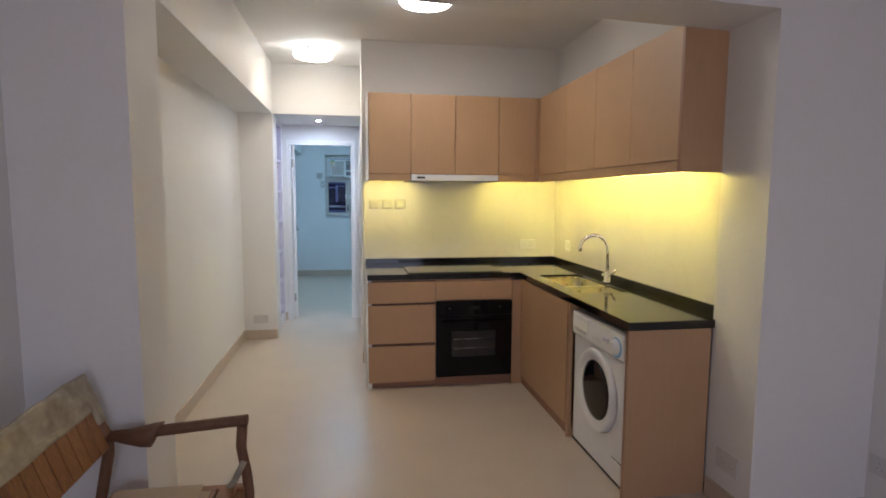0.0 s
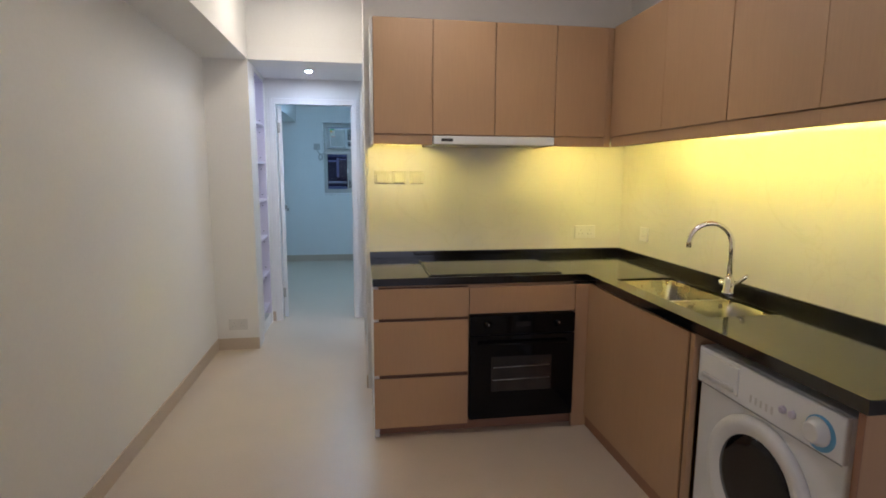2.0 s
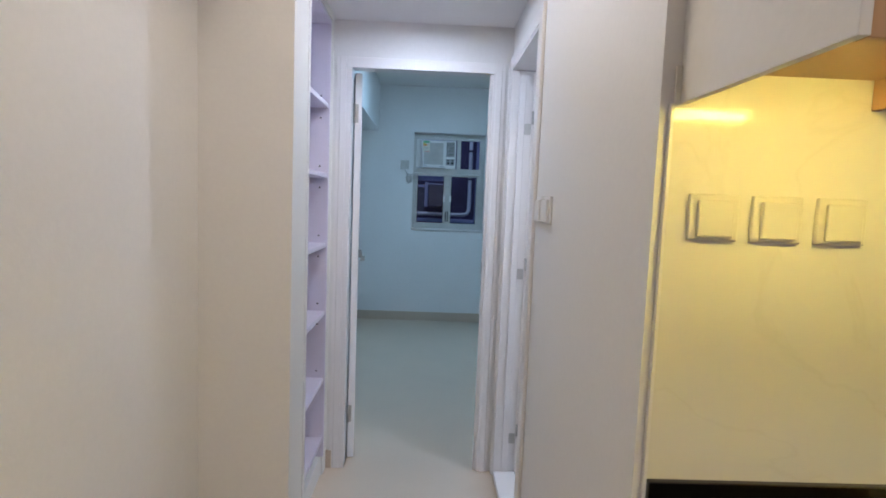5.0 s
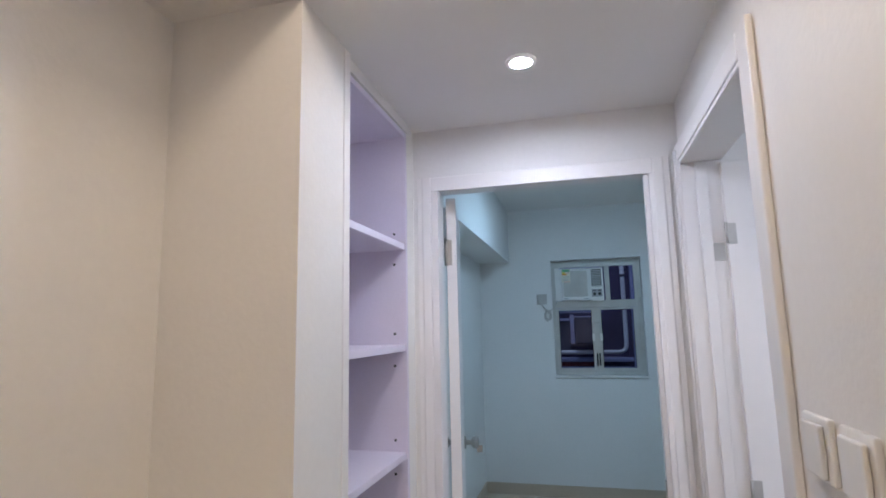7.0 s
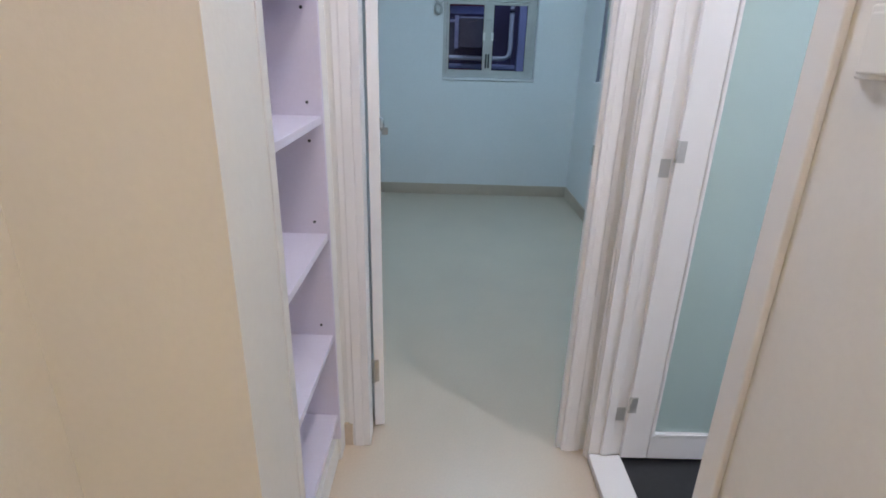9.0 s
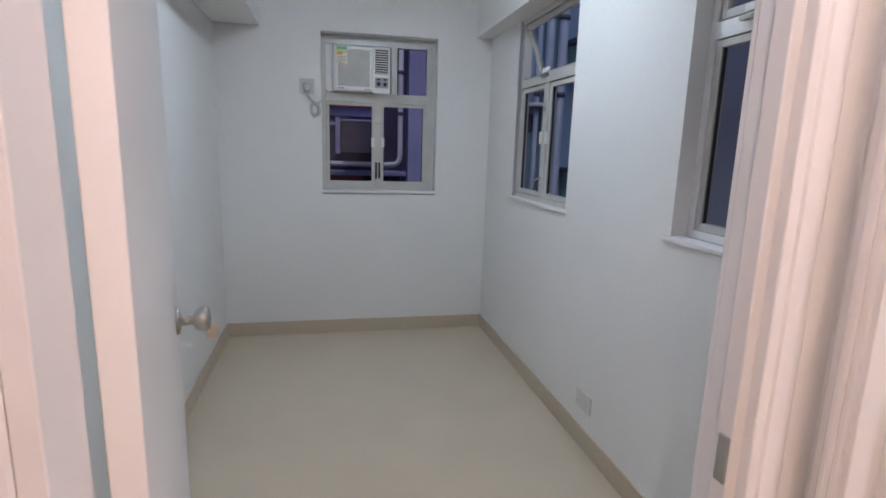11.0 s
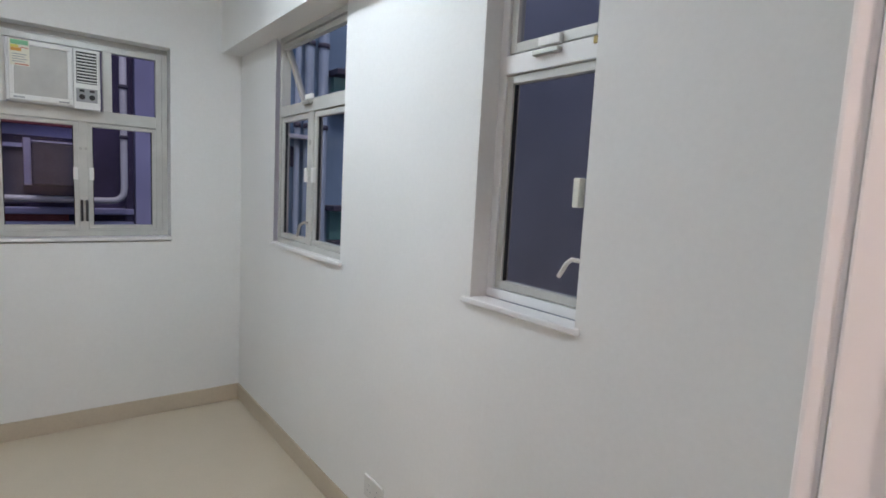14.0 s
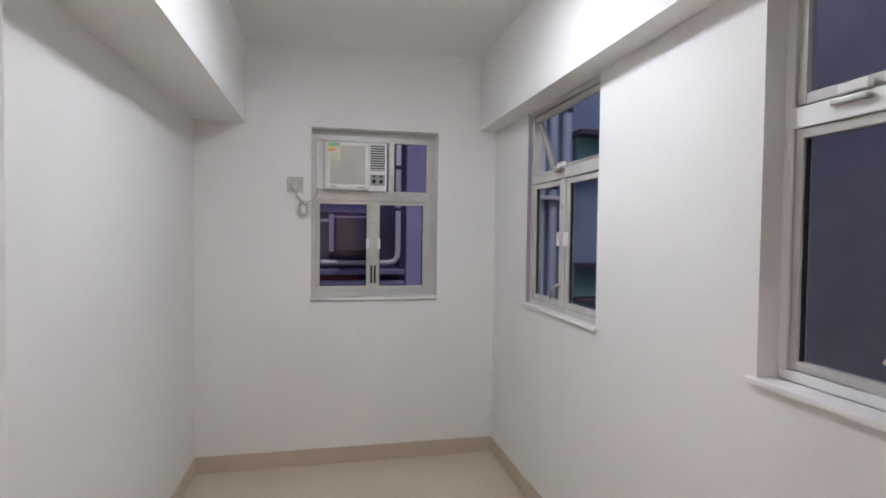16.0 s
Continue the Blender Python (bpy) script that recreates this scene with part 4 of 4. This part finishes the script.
p = part("pane", f1.box(TRX + 0.022, W1[1] - 0.0602, D + 0.02, D + 0.025, TRZ + 0.042, W1[3] - 0.064), GLASS, w1)
p.visible_shadow = False
for u in (MU - 0.036, MU + 0.036):
    part("latch", f1.box(u - 0.011, u + 0.011, D - 0.014, D + 0.004, 1.38, 1.448, 0.003), WHITE_PLASTIC, w1)
for u in (MU - 0.012, MU + 0.012):
    part("handle", f1.box(u - 0.006, u + 0.006, D - 0.026, D - 0.002, 1.152, 1.27, 0.004), BLACK, w1, "black casement handle")
    part("bolt", rod(f1.at(u, D - 0.006, 1.55), f1.at(u, D - 0.002, 1.55), 0.008, seg=12), STEEL, w1)

ac = thing("air_conditioner", (-0.03, BY1 + 0.05, 1.745), "white window air conditioner with a louvred grille", "air conditioner")
AX0, AX1, AZ0, AZ1, AY = -0.215, 0.183, 1.761, 2.068, BY1 + 0.012
part("housing", box(AX0, AX1, AY + 0.02, BY1 + 0.42, AZ0, AZ1, b=0.006), WHITE_METAL, ac)
part("front_frame", box(AX0 + 0.012, AX1 - 0.125, AY, AY + 0.022, AZ1 - 0.03, AZ1 - 0.004, b=0.004), WHITE_PLASTIC, ac)
part("front_frame", box(AX0 + 0.012, AX1 - 0.125, AY, AY + 0.022, AZ0 + 0.006, AZ0 + 0.034, b=0.004), WHITE_PLASTIC, ac)
part("front_frame", box(AX0 + 0.012, AX0 + 0.034, AY, AY + 0.022, AZ0 + 0.034, AZ1 - 0.03, b=0.004), WHITE_PLASTIC, ac)
part("front_frame", box(AX1 - 0.147, AX1 - 0.125, AY, AY + 0.022, AZ0 + 0.034, AZ1 - 0.03, b=0.004), WHITE_PLASTIC, ac)
part("intake_panel", box(AX0 + 0.034, AX1 - 0.147, AY + 0.008, AY + 0.022, AZ0 + 0.034, AZ1 - 0.03, b=0.001), mat("warm_grey_plastic", (0.50, 0.48, 0.45), 0.45, stain=0.12, stain_scale=9), ac, "grey-white intake panel")
part("side_unit", box(AX1 - 0.122, AX1 - 0.004, AY - 0.004, AY + 0.022, AZ0 - 0.008, AZ1 - 0.004, b=0.004), WHITE_PLASTIC, ac)
g = part("grille", box(AX1 - 0.108, AX1 - 0.018, AY - 0.005, AY - 0.0035, AZ0 + 0.125, AZ1 - 0.02), BLACK, ac, "dark louvred outlet")
for k in range(10):
    z = AZ0 + 0.129 + k * 0.0158
    part("louvre", box(AX1 - 0.106, AX1 - 0.020, AY - 0.010, AY - 0.0052, z, z + 0.0055, b=0.001), WHITE_PLASTIC, g)
pn = part("control_panel", box(AX1 - 0.110, AX1 - 0.016, AY - 0.006, AY - 0.0035, AZ0 + 0.03, AZ0 + 0.10, b=0.001), GREY_PLASTIC, ac)
for u in (AX1 - 0.085, AX1 - 0.04):
    part("button", box(u - 0.011, u + 0.011, AY - 0.010, AY - 0.0062, AZ0 + 0.082, AZ0 + 0.094, b=0.002), BLACK, pn)
    part("knob", lathe(bmesh.new(), (u, AY - 0.006, AZ0 + 0.056), (0, -1, 0), [(0, 0.014), (0.012, 0.012), (0.013, 0.008)], 20), BLACK, pn)
part("maker_mark", box(AX0 + 0.03, AX0 + 0.075, AY - 0.0016, AY - 0.0002, AZ0 + 0.016, AZ0 + 0.023), GREY_PLASTIC, ac)
part("model_mark", box(AX1 - 0.185, AX1 - 0.14, AY - 0.0016, AY - 0.0002, AZ0 + 0.013, AZ0 + 0.020), GREY_PLASTIC, ac)
lb = part("energy_label", box(AX0 + 0.020, AX0 + 0.098, AY - 0.0012, AY - 0.0004, AZ1 - 0.135, AZ1 - 0.006), mat("paper", (0.78, 0.74, 0.62), 0.6, stain=0.04, stain_scale=30), ac, "paper energy label")
part("label_band", box(AX0 + 0.024, AX0 + 0.094, AY - 0.0018, AY - 0.0013, AZ1 - 0.034, AZ1 - 0.012), mat("green_print", (0.15, 0.5, 0.28), 0.6), lb)
part("label_band", box(AX0 + 0.024, AX0 + 0.056, AY - 0.0018, AY - 0.0013, AZ1 - 0.050, AZ1 - 0.036), mat("yellow_print", (0.75, 0.62, 0.15), 0.6), lb)
part("label_band", box(AX0 + 0.024, AX0 + 0.066, AY - 0.0018, AY - 0.0013, AZ1 - 0.066, AZ1 - 0.0505), mat("orange_print", (0.75, 0.33, 0.08), 0.6), lb)
RED_PRINT = mat("red_print", (0.6, 0.10, 0.07), 0.6)
part("label_band", box(AX0 + 0.060, AX0 + 0.094, AY - 0.0018, AY - 0.0013, AZ1 - 0.049, AZ1 - 0.046), RED_PRINT, lb)
part("label_band", box(AX0 + 0.040, AX0 + 0.094, AY - 0.0018, AY - 0.0013, AZ1 - 0.131, AZ1 - 0.126), RED_PRINT, lb)
for k in range(4):
    part("label_line", box(AX0 + 0.030, AX0 + 0.088 - 0.008 * (k % 2), AY - 0.0018, AY - 0.0013, AZ1 - 0.082 - k * 0.012, AZ1 - 0.078 - k * 0.012), GREY_PLASTIC, lb)

sk = plate("fused_socket", (-0.392, BY1, 1.78), (0, -1), 0.096, 0.096, "white socket beside the air conditioner with a plug", "socket", 1, "socket", GREY_WHITE)
part("plug", box(-0.412, -0.367, BY1 - 0.045, BY1 - 0.009, 1.745, 1.795, b=0.006), GREY_WHITE, sk)
cd = thing("power_cord", (-0.35, BY1, 1.63), "white power cord coiled and tied beside the window", "cable")
pts = [(-0.322, BY1 - 0.04, 1.768), (-0.315, BY1 - 0.035, 1.73), (-0.285, BY1 - 0.02, 1.69)]
for k in range(26):
    a = k * 0.72
    pts.append((-0.272 + 0.028 * math.cos(a) * (1 + 0.25 * math.sin(k)), BY1 - 0.012 - 0.006 * (k % 3), 1.645 + 0.045 * math.sin(a) + 0.012 * math.cos(k * 1.9)))
pts += [(-0.25, BY1 - 0.012, 1.69), (-0.215, BY1 - 0.006, 1.71), (-0.20, BY1 + 0.03, 1.73), (-0.19, BY1 + 0.05, 1.78)]
pts = [(x - 0.067, y, z - 0.018) for x, y, z in pts]
part("cord", tube(bmesh.new(), pts, 0.006, 8), GREY_WHITE, cd)

# side windows
f2 = Facing("x", BX1)
def side_window(name, w, mull, D, swing, white=None):
    u0, u1, z0, z1 = w
    t = tagged(thing(name, f2.at((u0 + u1) / 2, D, z0), "white aluminium window with a top light and casements", "window"), kind="structure")
    frame_bars(f2, t, "window_frame", u0, u1, z0 + 0.02, z1, 0.028, D, D + 0.05, white)
    sill(f2, t, u0 - 0.008, u1 + 0.022, z0 + 0.02)
    zt = 1.792
    part("transom", f2.box(u0 + 0.028, u1 - 0.028, D - 0.003, D + 0.046, zt - 0.026, zt + 0.028, 0.003), white or ALU, t)
    if mull:
        part("mullion", f2.box(mull - 0.026, mull + 0.026, D - 0.002, D + 0.046, z0 + 0.048, zt - 0.026, 0.003), ALU, t)
        sash(f2, t, u0 + 0.03, mull - 0.028, z0 + 0.05, zt - 0.028, D + 0.006)
        sash(f2, t, mull + 0.028, u1 - 0.03, z0 + 0.05, zt - 0.028, D + 0.006)
    else:
        sash(f2, t, u0 + 0.03, u1 - 0.03, z0 + 0.05, zt - 0.028, D + 0.006, 0.024)
    # top light, hung from its head
    hz = z1 - 0.034
    s = part("top_light", f2.box(u0 + 0.032, u1 - 0.032, D + 0.006, D + 0.034, hz - 0.028, hz, 0.002), ALU, t)
    hgt = hz - zt - 0.034
    a = radians(swing)

    def hang(bm):
        m = Matrix.Translation((BX1 + D + 0.02, 0, hz)) @ Matrix.Rotation(a, 4, "Y") @ Matrix.Translation((-BX1 - D - 0.02, 0, -hz))
        bmesh.ops.transform(bm, matrix=m, verts=bm.verts[:])
        return bm

    part("sash_bar", hang(f2.box(u0 + 0.032, u0 + 0.058, D + 0.006, D + 0.034, hz - hgt, hz - 0.03, 0.002)), ALU, s)
    part("sash_bar", hang(f2.box(u1 - 0.058, u1 - 0.032, D + 0.006, D + 0.034, hz - hgt, hz - 0.03, 0.002)), ALU, s)
    part("sash_bar", hang(f2.box(u0 + 0.058, u1 - 0.058, D + 0.006, D + 0.034, hz - hgt, hz - hgt + 0.028, 0.002)), ALU, s)
    p = part("pane", hang(f2.box(u0 + 0.058, u1 - 0.058, D + 0.018, D + 0.023, hz - hgt + 0.028, hz - 0.03)), GLASS, s)
    p.visible_shadow = False
    part("stay", f2.box((u0 + u1) / 2 - 0.04, (u0 + u1) / 2 + 0.05, D - 0.022, D - 0.002, zt + 0.006, zt + 0.02, 0.003), STEEL, t, "steel top light stay")
    part("pull", f2.box((u0 + u1) / 2 - 0.035, (u0 + u1) / 2 + 0.04, D - 0.012, D + 0.006, zt + 0.03, zt + 0.055, 0.003), WHITE_PLASTIC, t)
    return t


M2 = 8.875
w2 = side_window("window_2", W2, M2, 0.022, -20)
for u in (M2 - 0.04, M2 + 0.04):
    part("latch", f2.box(u - 0.012, u + 0.012, 0.012, 0.03, 1.43, 1.50, 0.003), WHITE_PLASTIC, w2)
part("handle", tube(bmesh.new(), [f2.at(M2 + 0.01, 0.024, 1.235), f2.at(M2 + 0.012, 0.002, 1.235), f2.at(M2 + 0.03, -0.012, 1.22), f2.at(M2 + 0.055, -0.014, 1.165)], 0.007), STEEL, w2, "casement handle")
part("bolt", rod(f2.at(M2, 0.016, 1.62), f2.at(M2, 0.026, 1.62), 0.012, seg=12), STEEL, w2)
w3 = side_window("window_3", W3, None, 0.064, 0, WHITE_METAL)
part("latch", f2.box(W3[0] + 0.056, W3[0] + 0.075, 0.046, 0.072, 1.40, 1.475, 0.003), CREAM_PLASTIC, w3)
part("handle", tube(bmesh.new(), [f2.at(W3[0] + 0.048, 0.066, 1.265), f2.at(W3[0] + 0.052, 0.035, 1.27), f2.at(W3[0] + 0.064, 0.03, 1.258), f2.at(W3[0] + 0.084, 0.028, 1.222)], 0.006), WHITE_PLASTIC, w3, "white casement handle")
part("bracket", f2.box(W3[0] + 0.04, W3[0] + 0.056, 0.056, 0.063, 1.80, 1.818, 0.001), mat("aged_brass", (0.40, 0.27, 0.12), 0.4, metal=0.8), w3, "small brass bracket")

# ---- light well outside ----
OUT_BLUE = mat("blue_grey_render", (0.17, 0.31, 0.45), 0.8, grain=0.1, grain_scale=25, stain=0.25, stain_scale=1.8, bump=0.3, bump_scale=30)
OUT_GREY = mat("grey_render", (0.30, 0.335, 0.41), 0.85, grain=0.06, grain_scale=20, stain=0.18, stain_scale=2.2, bump=0.3, bump_scale=30)
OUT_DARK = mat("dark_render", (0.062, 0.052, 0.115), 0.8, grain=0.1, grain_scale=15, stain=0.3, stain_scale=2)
LILAC_OUT = mat("lilac_render", (0.30, 0.33, 0.56), 0.8, grain=0.08, grain_scale=22, stain=0.2, stain_scale=2, bump=0.3, bump_scale=30)
OUT_SLATE = mat("slate_metal", (0.06, 0.06, 0.095), 0.6, stain=0.2, stain_scale=5)
RED = mat("dull_red_brick", (0.24, 0.07, 0.08), 0.8, grain=0.2, grain_scale=20, stain=0.3, stain_scale=4)
PIPE = mat("white_pipe", (0.50, 0.54, 0.62), 0.5, stain=0.15, stain_scale=5)
PIPE_BLUE = mat("blue_grey_pipe", (0.20, 0.30, 0.40), 0.5, stain=0.15, stain_scale=5)
TEAL = mat("teal_tile", (0.10, 0.36, 0.36), 0.5, grain=0.1, grain_scale=30, stain=0.2, stain_scale=2)
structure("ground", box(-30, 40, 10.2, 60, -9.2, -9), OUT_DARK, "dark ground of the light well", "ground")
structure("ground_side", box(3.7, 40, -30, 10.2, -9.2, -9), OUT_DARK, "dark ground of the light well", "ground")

def building(name, x0, x1, y0, y1, z1, material, label):
    b = thing(name, ((x0 + x1) / 2, (y0 + y1) / 2, -9), label, "building")
    part("wall", box(x0, x1, y0, y1, -9, z1), material, b)
    return b


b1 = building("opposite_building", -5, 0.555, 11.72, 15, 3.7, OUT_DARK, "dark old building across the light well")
part("red_band", box(-4.9, 0.10, 11.66, 11.715, 0.2, 1.10), RED, b1, "dull red wall band")
part("ledge", box(-4.9, 0.55, 11.58, 11.715, 1.08, 1.13, b=0.008), LILAC_OUT, b1)
part("ledge", box(-4.9, 0.55, 11.60, 11.715, 0.98, 1.02, b=0.008), LILAC_OUT, b1)
part("wall_panel", box(-4.9, 0.22, 11.68, 11.715, 1.68, 2.3), LILAC_OUT, b1, "lilac painted wall panel")
part("ledge", box(-4.9, 0.20, 11.60, 11.678, 1.76, 1.80, b=0.008), RED, b1)
wv = part("window", box(-0.90, -0.18, 11.66, 11.715, 1.16, 1.58), OUT_SLATE, b1, "dark window")
part("frame", box(-0.175, -0.13, 11.63, 11.715, 1.30, 1.66), LILAC_OUT, wv)
part("frame", box(-0.90, -0.18, 11.63, 11.66, 1.585, 1.615), LILAC_OUT, wv)
condenser = part("condenser", box(-0.12, 0.20, 11.40, 11.71, 1.31, 1.62, b=0.01), OUT_SLATE, b1, "dark grey condenser unit")
part("top_edge", box(-0.125, 0.205, 11.395, 11.71, 1.622, 1.635, b=0.004), LILAC_OUT, condenser)
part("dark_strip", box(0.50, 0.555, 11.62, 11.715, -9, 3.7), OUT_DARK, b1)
b2 = building("neighbour_building", 0.56, 5.0, 11.55, 15, 3.7, LILAC_OUT, "lilac-blue rendered building beside the light well")
part("bay", box(1.45, 5.0, 11.0, 11.548, -9, 3.7), OUT_BLUE, b2)
for z in (2.12, 0.92):
    part("teal_band", box(2.03, 5.0, 10.93, 10.998, z, z + 0.26), TEAL, b2, "teal tiled band")
    part("canopy", box(2.00, 5.0, 10.80, 10.998, z + 0.265, z + 0.315, b=0.006), OUT_SLATE, b2)
    part("canopy", box(2.03, 5.0, 10.88, 10.998, z - 0.05, z - 0.01, b=0.006), OUT_SLATE, b2)
for x, r in ((1.70, 0.025), (1.80, 0.04), (1.93, 0.045)):
    q = thing("drain_pipe", (x, 10.9, -9), "pale blue drain pipe on the neighbouring wall", "pipe")
    part("pipe", rod((x, 10.93, -9), (x, 10.93, 3.65), r, seg=14), PIPE_BLUE, q)
    for z in (0.7, 1.9, 2.6):
        part("bracket", lathe(bmesh.new(), (x, 10.93, z), (0, 0, 1), [(0, r + 0.008), (0.04, r + 0.008)], 14), OUT_SLATE, q)
pp = thing("drain_pipe", (0.5, 11.5, -9), "white drain pipe bending across the light well", "pipe")
part("pipe", tube(bmesh.new(), [(-3.5, 11.50, 1.215), (0.36, 11.50, 1.20), (0.41, 11.50, 1.205), (0.445, 11.50, 1.225), (0.465, 11.50, 1.26), (0.47, 11.50, 1.31), (0.47, 11.50, 3.65)], 0.026, 12), PIPE, pp)
for z in (1.7, 2.1):
    part("bracket", lathe(bmesh.new(), (0.47, 11.50, z), (0, 0, 1), [(0, 0.034), (0.03, 0.034)], 14), OUT_SLATE, pp)

part("ledge", box(1.45, 1.86, 10.86, 10.998, 1.80, 1.835, b=0.006), PIPE, b2, "pale ledge on the blue wall")
part("window", box(1.56, 1.70, 10.97, 10.998, 1.56, 1.735), OUT_SLATE, b2, "small dark window")
b3 = building("side_building", 2.35, 6, 6.0, 9.3, 3.4, OUT_GREY, "plain grey rendered wall close to the window")
# ---- chair in the living room ----
PAPER = mat("brown_kraft_wrap", (0.17, 0.085, 0.045), 0.6, grain=0.15, grain_scale=30, stain=0.25, stain_scale=9, bump=0.5, bump_scale=25)
SLAT = mat("orange_brown_wood", (0.30, 0.14, 0.055), 0.4, grain=0.25, grain_scale=12, stretch=(12, 12, 1.2), stain=0.1, stain_scale=6)
FILM = mat("clear_tape_wrap", (0.42, 0.37, 0.27), 0.25, grain=0.15, grain_scale=25, stain=0.35, stain_scale=14, bump=0.9, bump_scale=18)
CARD = mat("cardboard", (0.50, 0.38, 0.25), 0.7, stain=0.08, stain_scale=8)
ch = thing("armchair", (-0.4, 1.8, 0), "brown wooden slatted armchair, arms wrapped in brown paper", "chair")
YN, YF = 1.52, 2.06
XB, XF = -0.60, -0.165
BASE = Vector((-0.590, 0, 0.602))
LEAN = Matrix.Translation(BASE) @ Matrix.Rotation(radians(-19), 4, "Y")


def leaning(bm):
    bmesh.ops.transform(bm, matrix=LEAN, verts=bm.verts[:])
    return bm


for y in (YN, YF):
    part("front_leg", tube(bmesh.new(), [(XF - 0.004, y, 0), (XF + 0.004, y, 0.2), (XF + 0.012, y, 0.40), (XF + 0.006, y, 0.47), (XF - 0.004, y, 0.53), (XF - 0.010, y, 0.57), (XF - 0.004, y, 0.648)], 0.0175, 10), PAPER, ch)
    part("back_leg", tube(bmesh.new(), [(XB - 0.05, y, 0), (XB - 0.03, y, 0.40), (XB + 0.005, y, 0.58), (XB + 0.006, y, 0.63), (XB - 0.085, y, 0.82)], 0.0185, 10), PAPER, ch)
    arm = part("armrest", tube(bmesh.new(), [(XB + 0.005, y, 0.634), (XB + 0.12, y, 0.642), (XF - 0.06, y, 0.660), (XF + 0.012, y, 0.664)], 0.019, 10), PAPER, ch, "armrest wrapped in brown paper")
    part("arm_cap", rod((XF + 0.010, y, 0.664), (XF + 0.0145, y, 0.664), 0.021, 0.019, seg=12), PAPER, arm)
    wrap = lathe(bmesh.new(), (XB + 0.045, y, 0.637), (1, 0, 0.06), [(0, 0.020), (0.03, 0.027), (0.08, 0.040), (0.112, 0.044), (0.113, 0.040), (0.07, 0.028)], 16)
    for v in wrap.verts:
        dz = v.co.z - 0.64
        v.co.z = 0.64 + dz * (1.25 if dz < 0 else 0.72)
        v.co.x += 0.55 * dz
        v.co += Vector((0.003, 0.004, 0.004)) * noise.noise(v.co * 30)
    part("paper_wrap", wrap, PAPER, arm, "loose flap of brown paper")
    part("seat_rail", box(XB, XF, y - 0.018, y + 0.018, 0.375, 0.43, b=0.006), SLAT, ch)
part("seat_rail", box(XF - 0.03, XF, YN + 0.02, YF - 0.02, 0.36, 0.42, b=0.006), SLAT, ch)
for k in range(6):
    x = XB + 0.03 + k * 0.065
    part("seat_slat", box(x, x + 0.055, YN + 0.02, YF - 0.02, 0.422, 0.438, b=0.004), SLAT, ch)
part("seat_card", box(XB + 0.12, XF - 0.10, YN + 0.06, YF - 0.05, 0.4385, 0.446, b=0.001), CARD, ch, "sheet of cardboard on the seat")
part("seat_wrap", box(XB + 0.03, XF - 0.13, YF - 0.12, YF - 0.02, 0.4465, 0.457, b=0.004), CARD, ch, "beige packing paper on the seat")
for k in range(9):
    y = YN + 0.022 + k * 0.056
    part("back_slat", leaning(box(-0.008, 0.008, y, y + 0.0515, 0.0, 0.22, b=0.003)), SLAT, ch)
top_wrap = box(-0.016, 0.016, YN - 0.03, YF + 0.022, 0.135, 0.258, b=0.009)
bmesh.ops.subdivide_edges(top_wrap, edges=top_wrap.edges[:], cuts=5, use_grid_fill=True)
for v in top_wrap.verts:
    v.co += Vector((0.008, 0.006, 0.016)) * noise.noise(v.co * 24)
part("top_rail_wrap", leaning(top_wrap), FILM, ch, "top rail wrapped in clear tape and film")
part("side_wrap", leaning(box(-0.019, 0.019, YF - 0.028, YF + 0.018, 0.085, 0.20, b=0.006)), FILM, ch, "film wrapped round the back post")
part("side_wrap", leaning(box(-0.017, 0.017, YN - 0.03, YN + 0.016, -0.02, 0.20, b=0.006)), FILM, ch, "film wrapped round the back post")
part("strap", tube(bmesh.new(), [(XF - 0.075, YF - 0.02, 0.40), (XF - 0.03, YF - 0.024, 0.46), (XF + 0.002, YF - 0.022, 0.525)], 0.011, 8), FILM, ch, "pale packing strap")
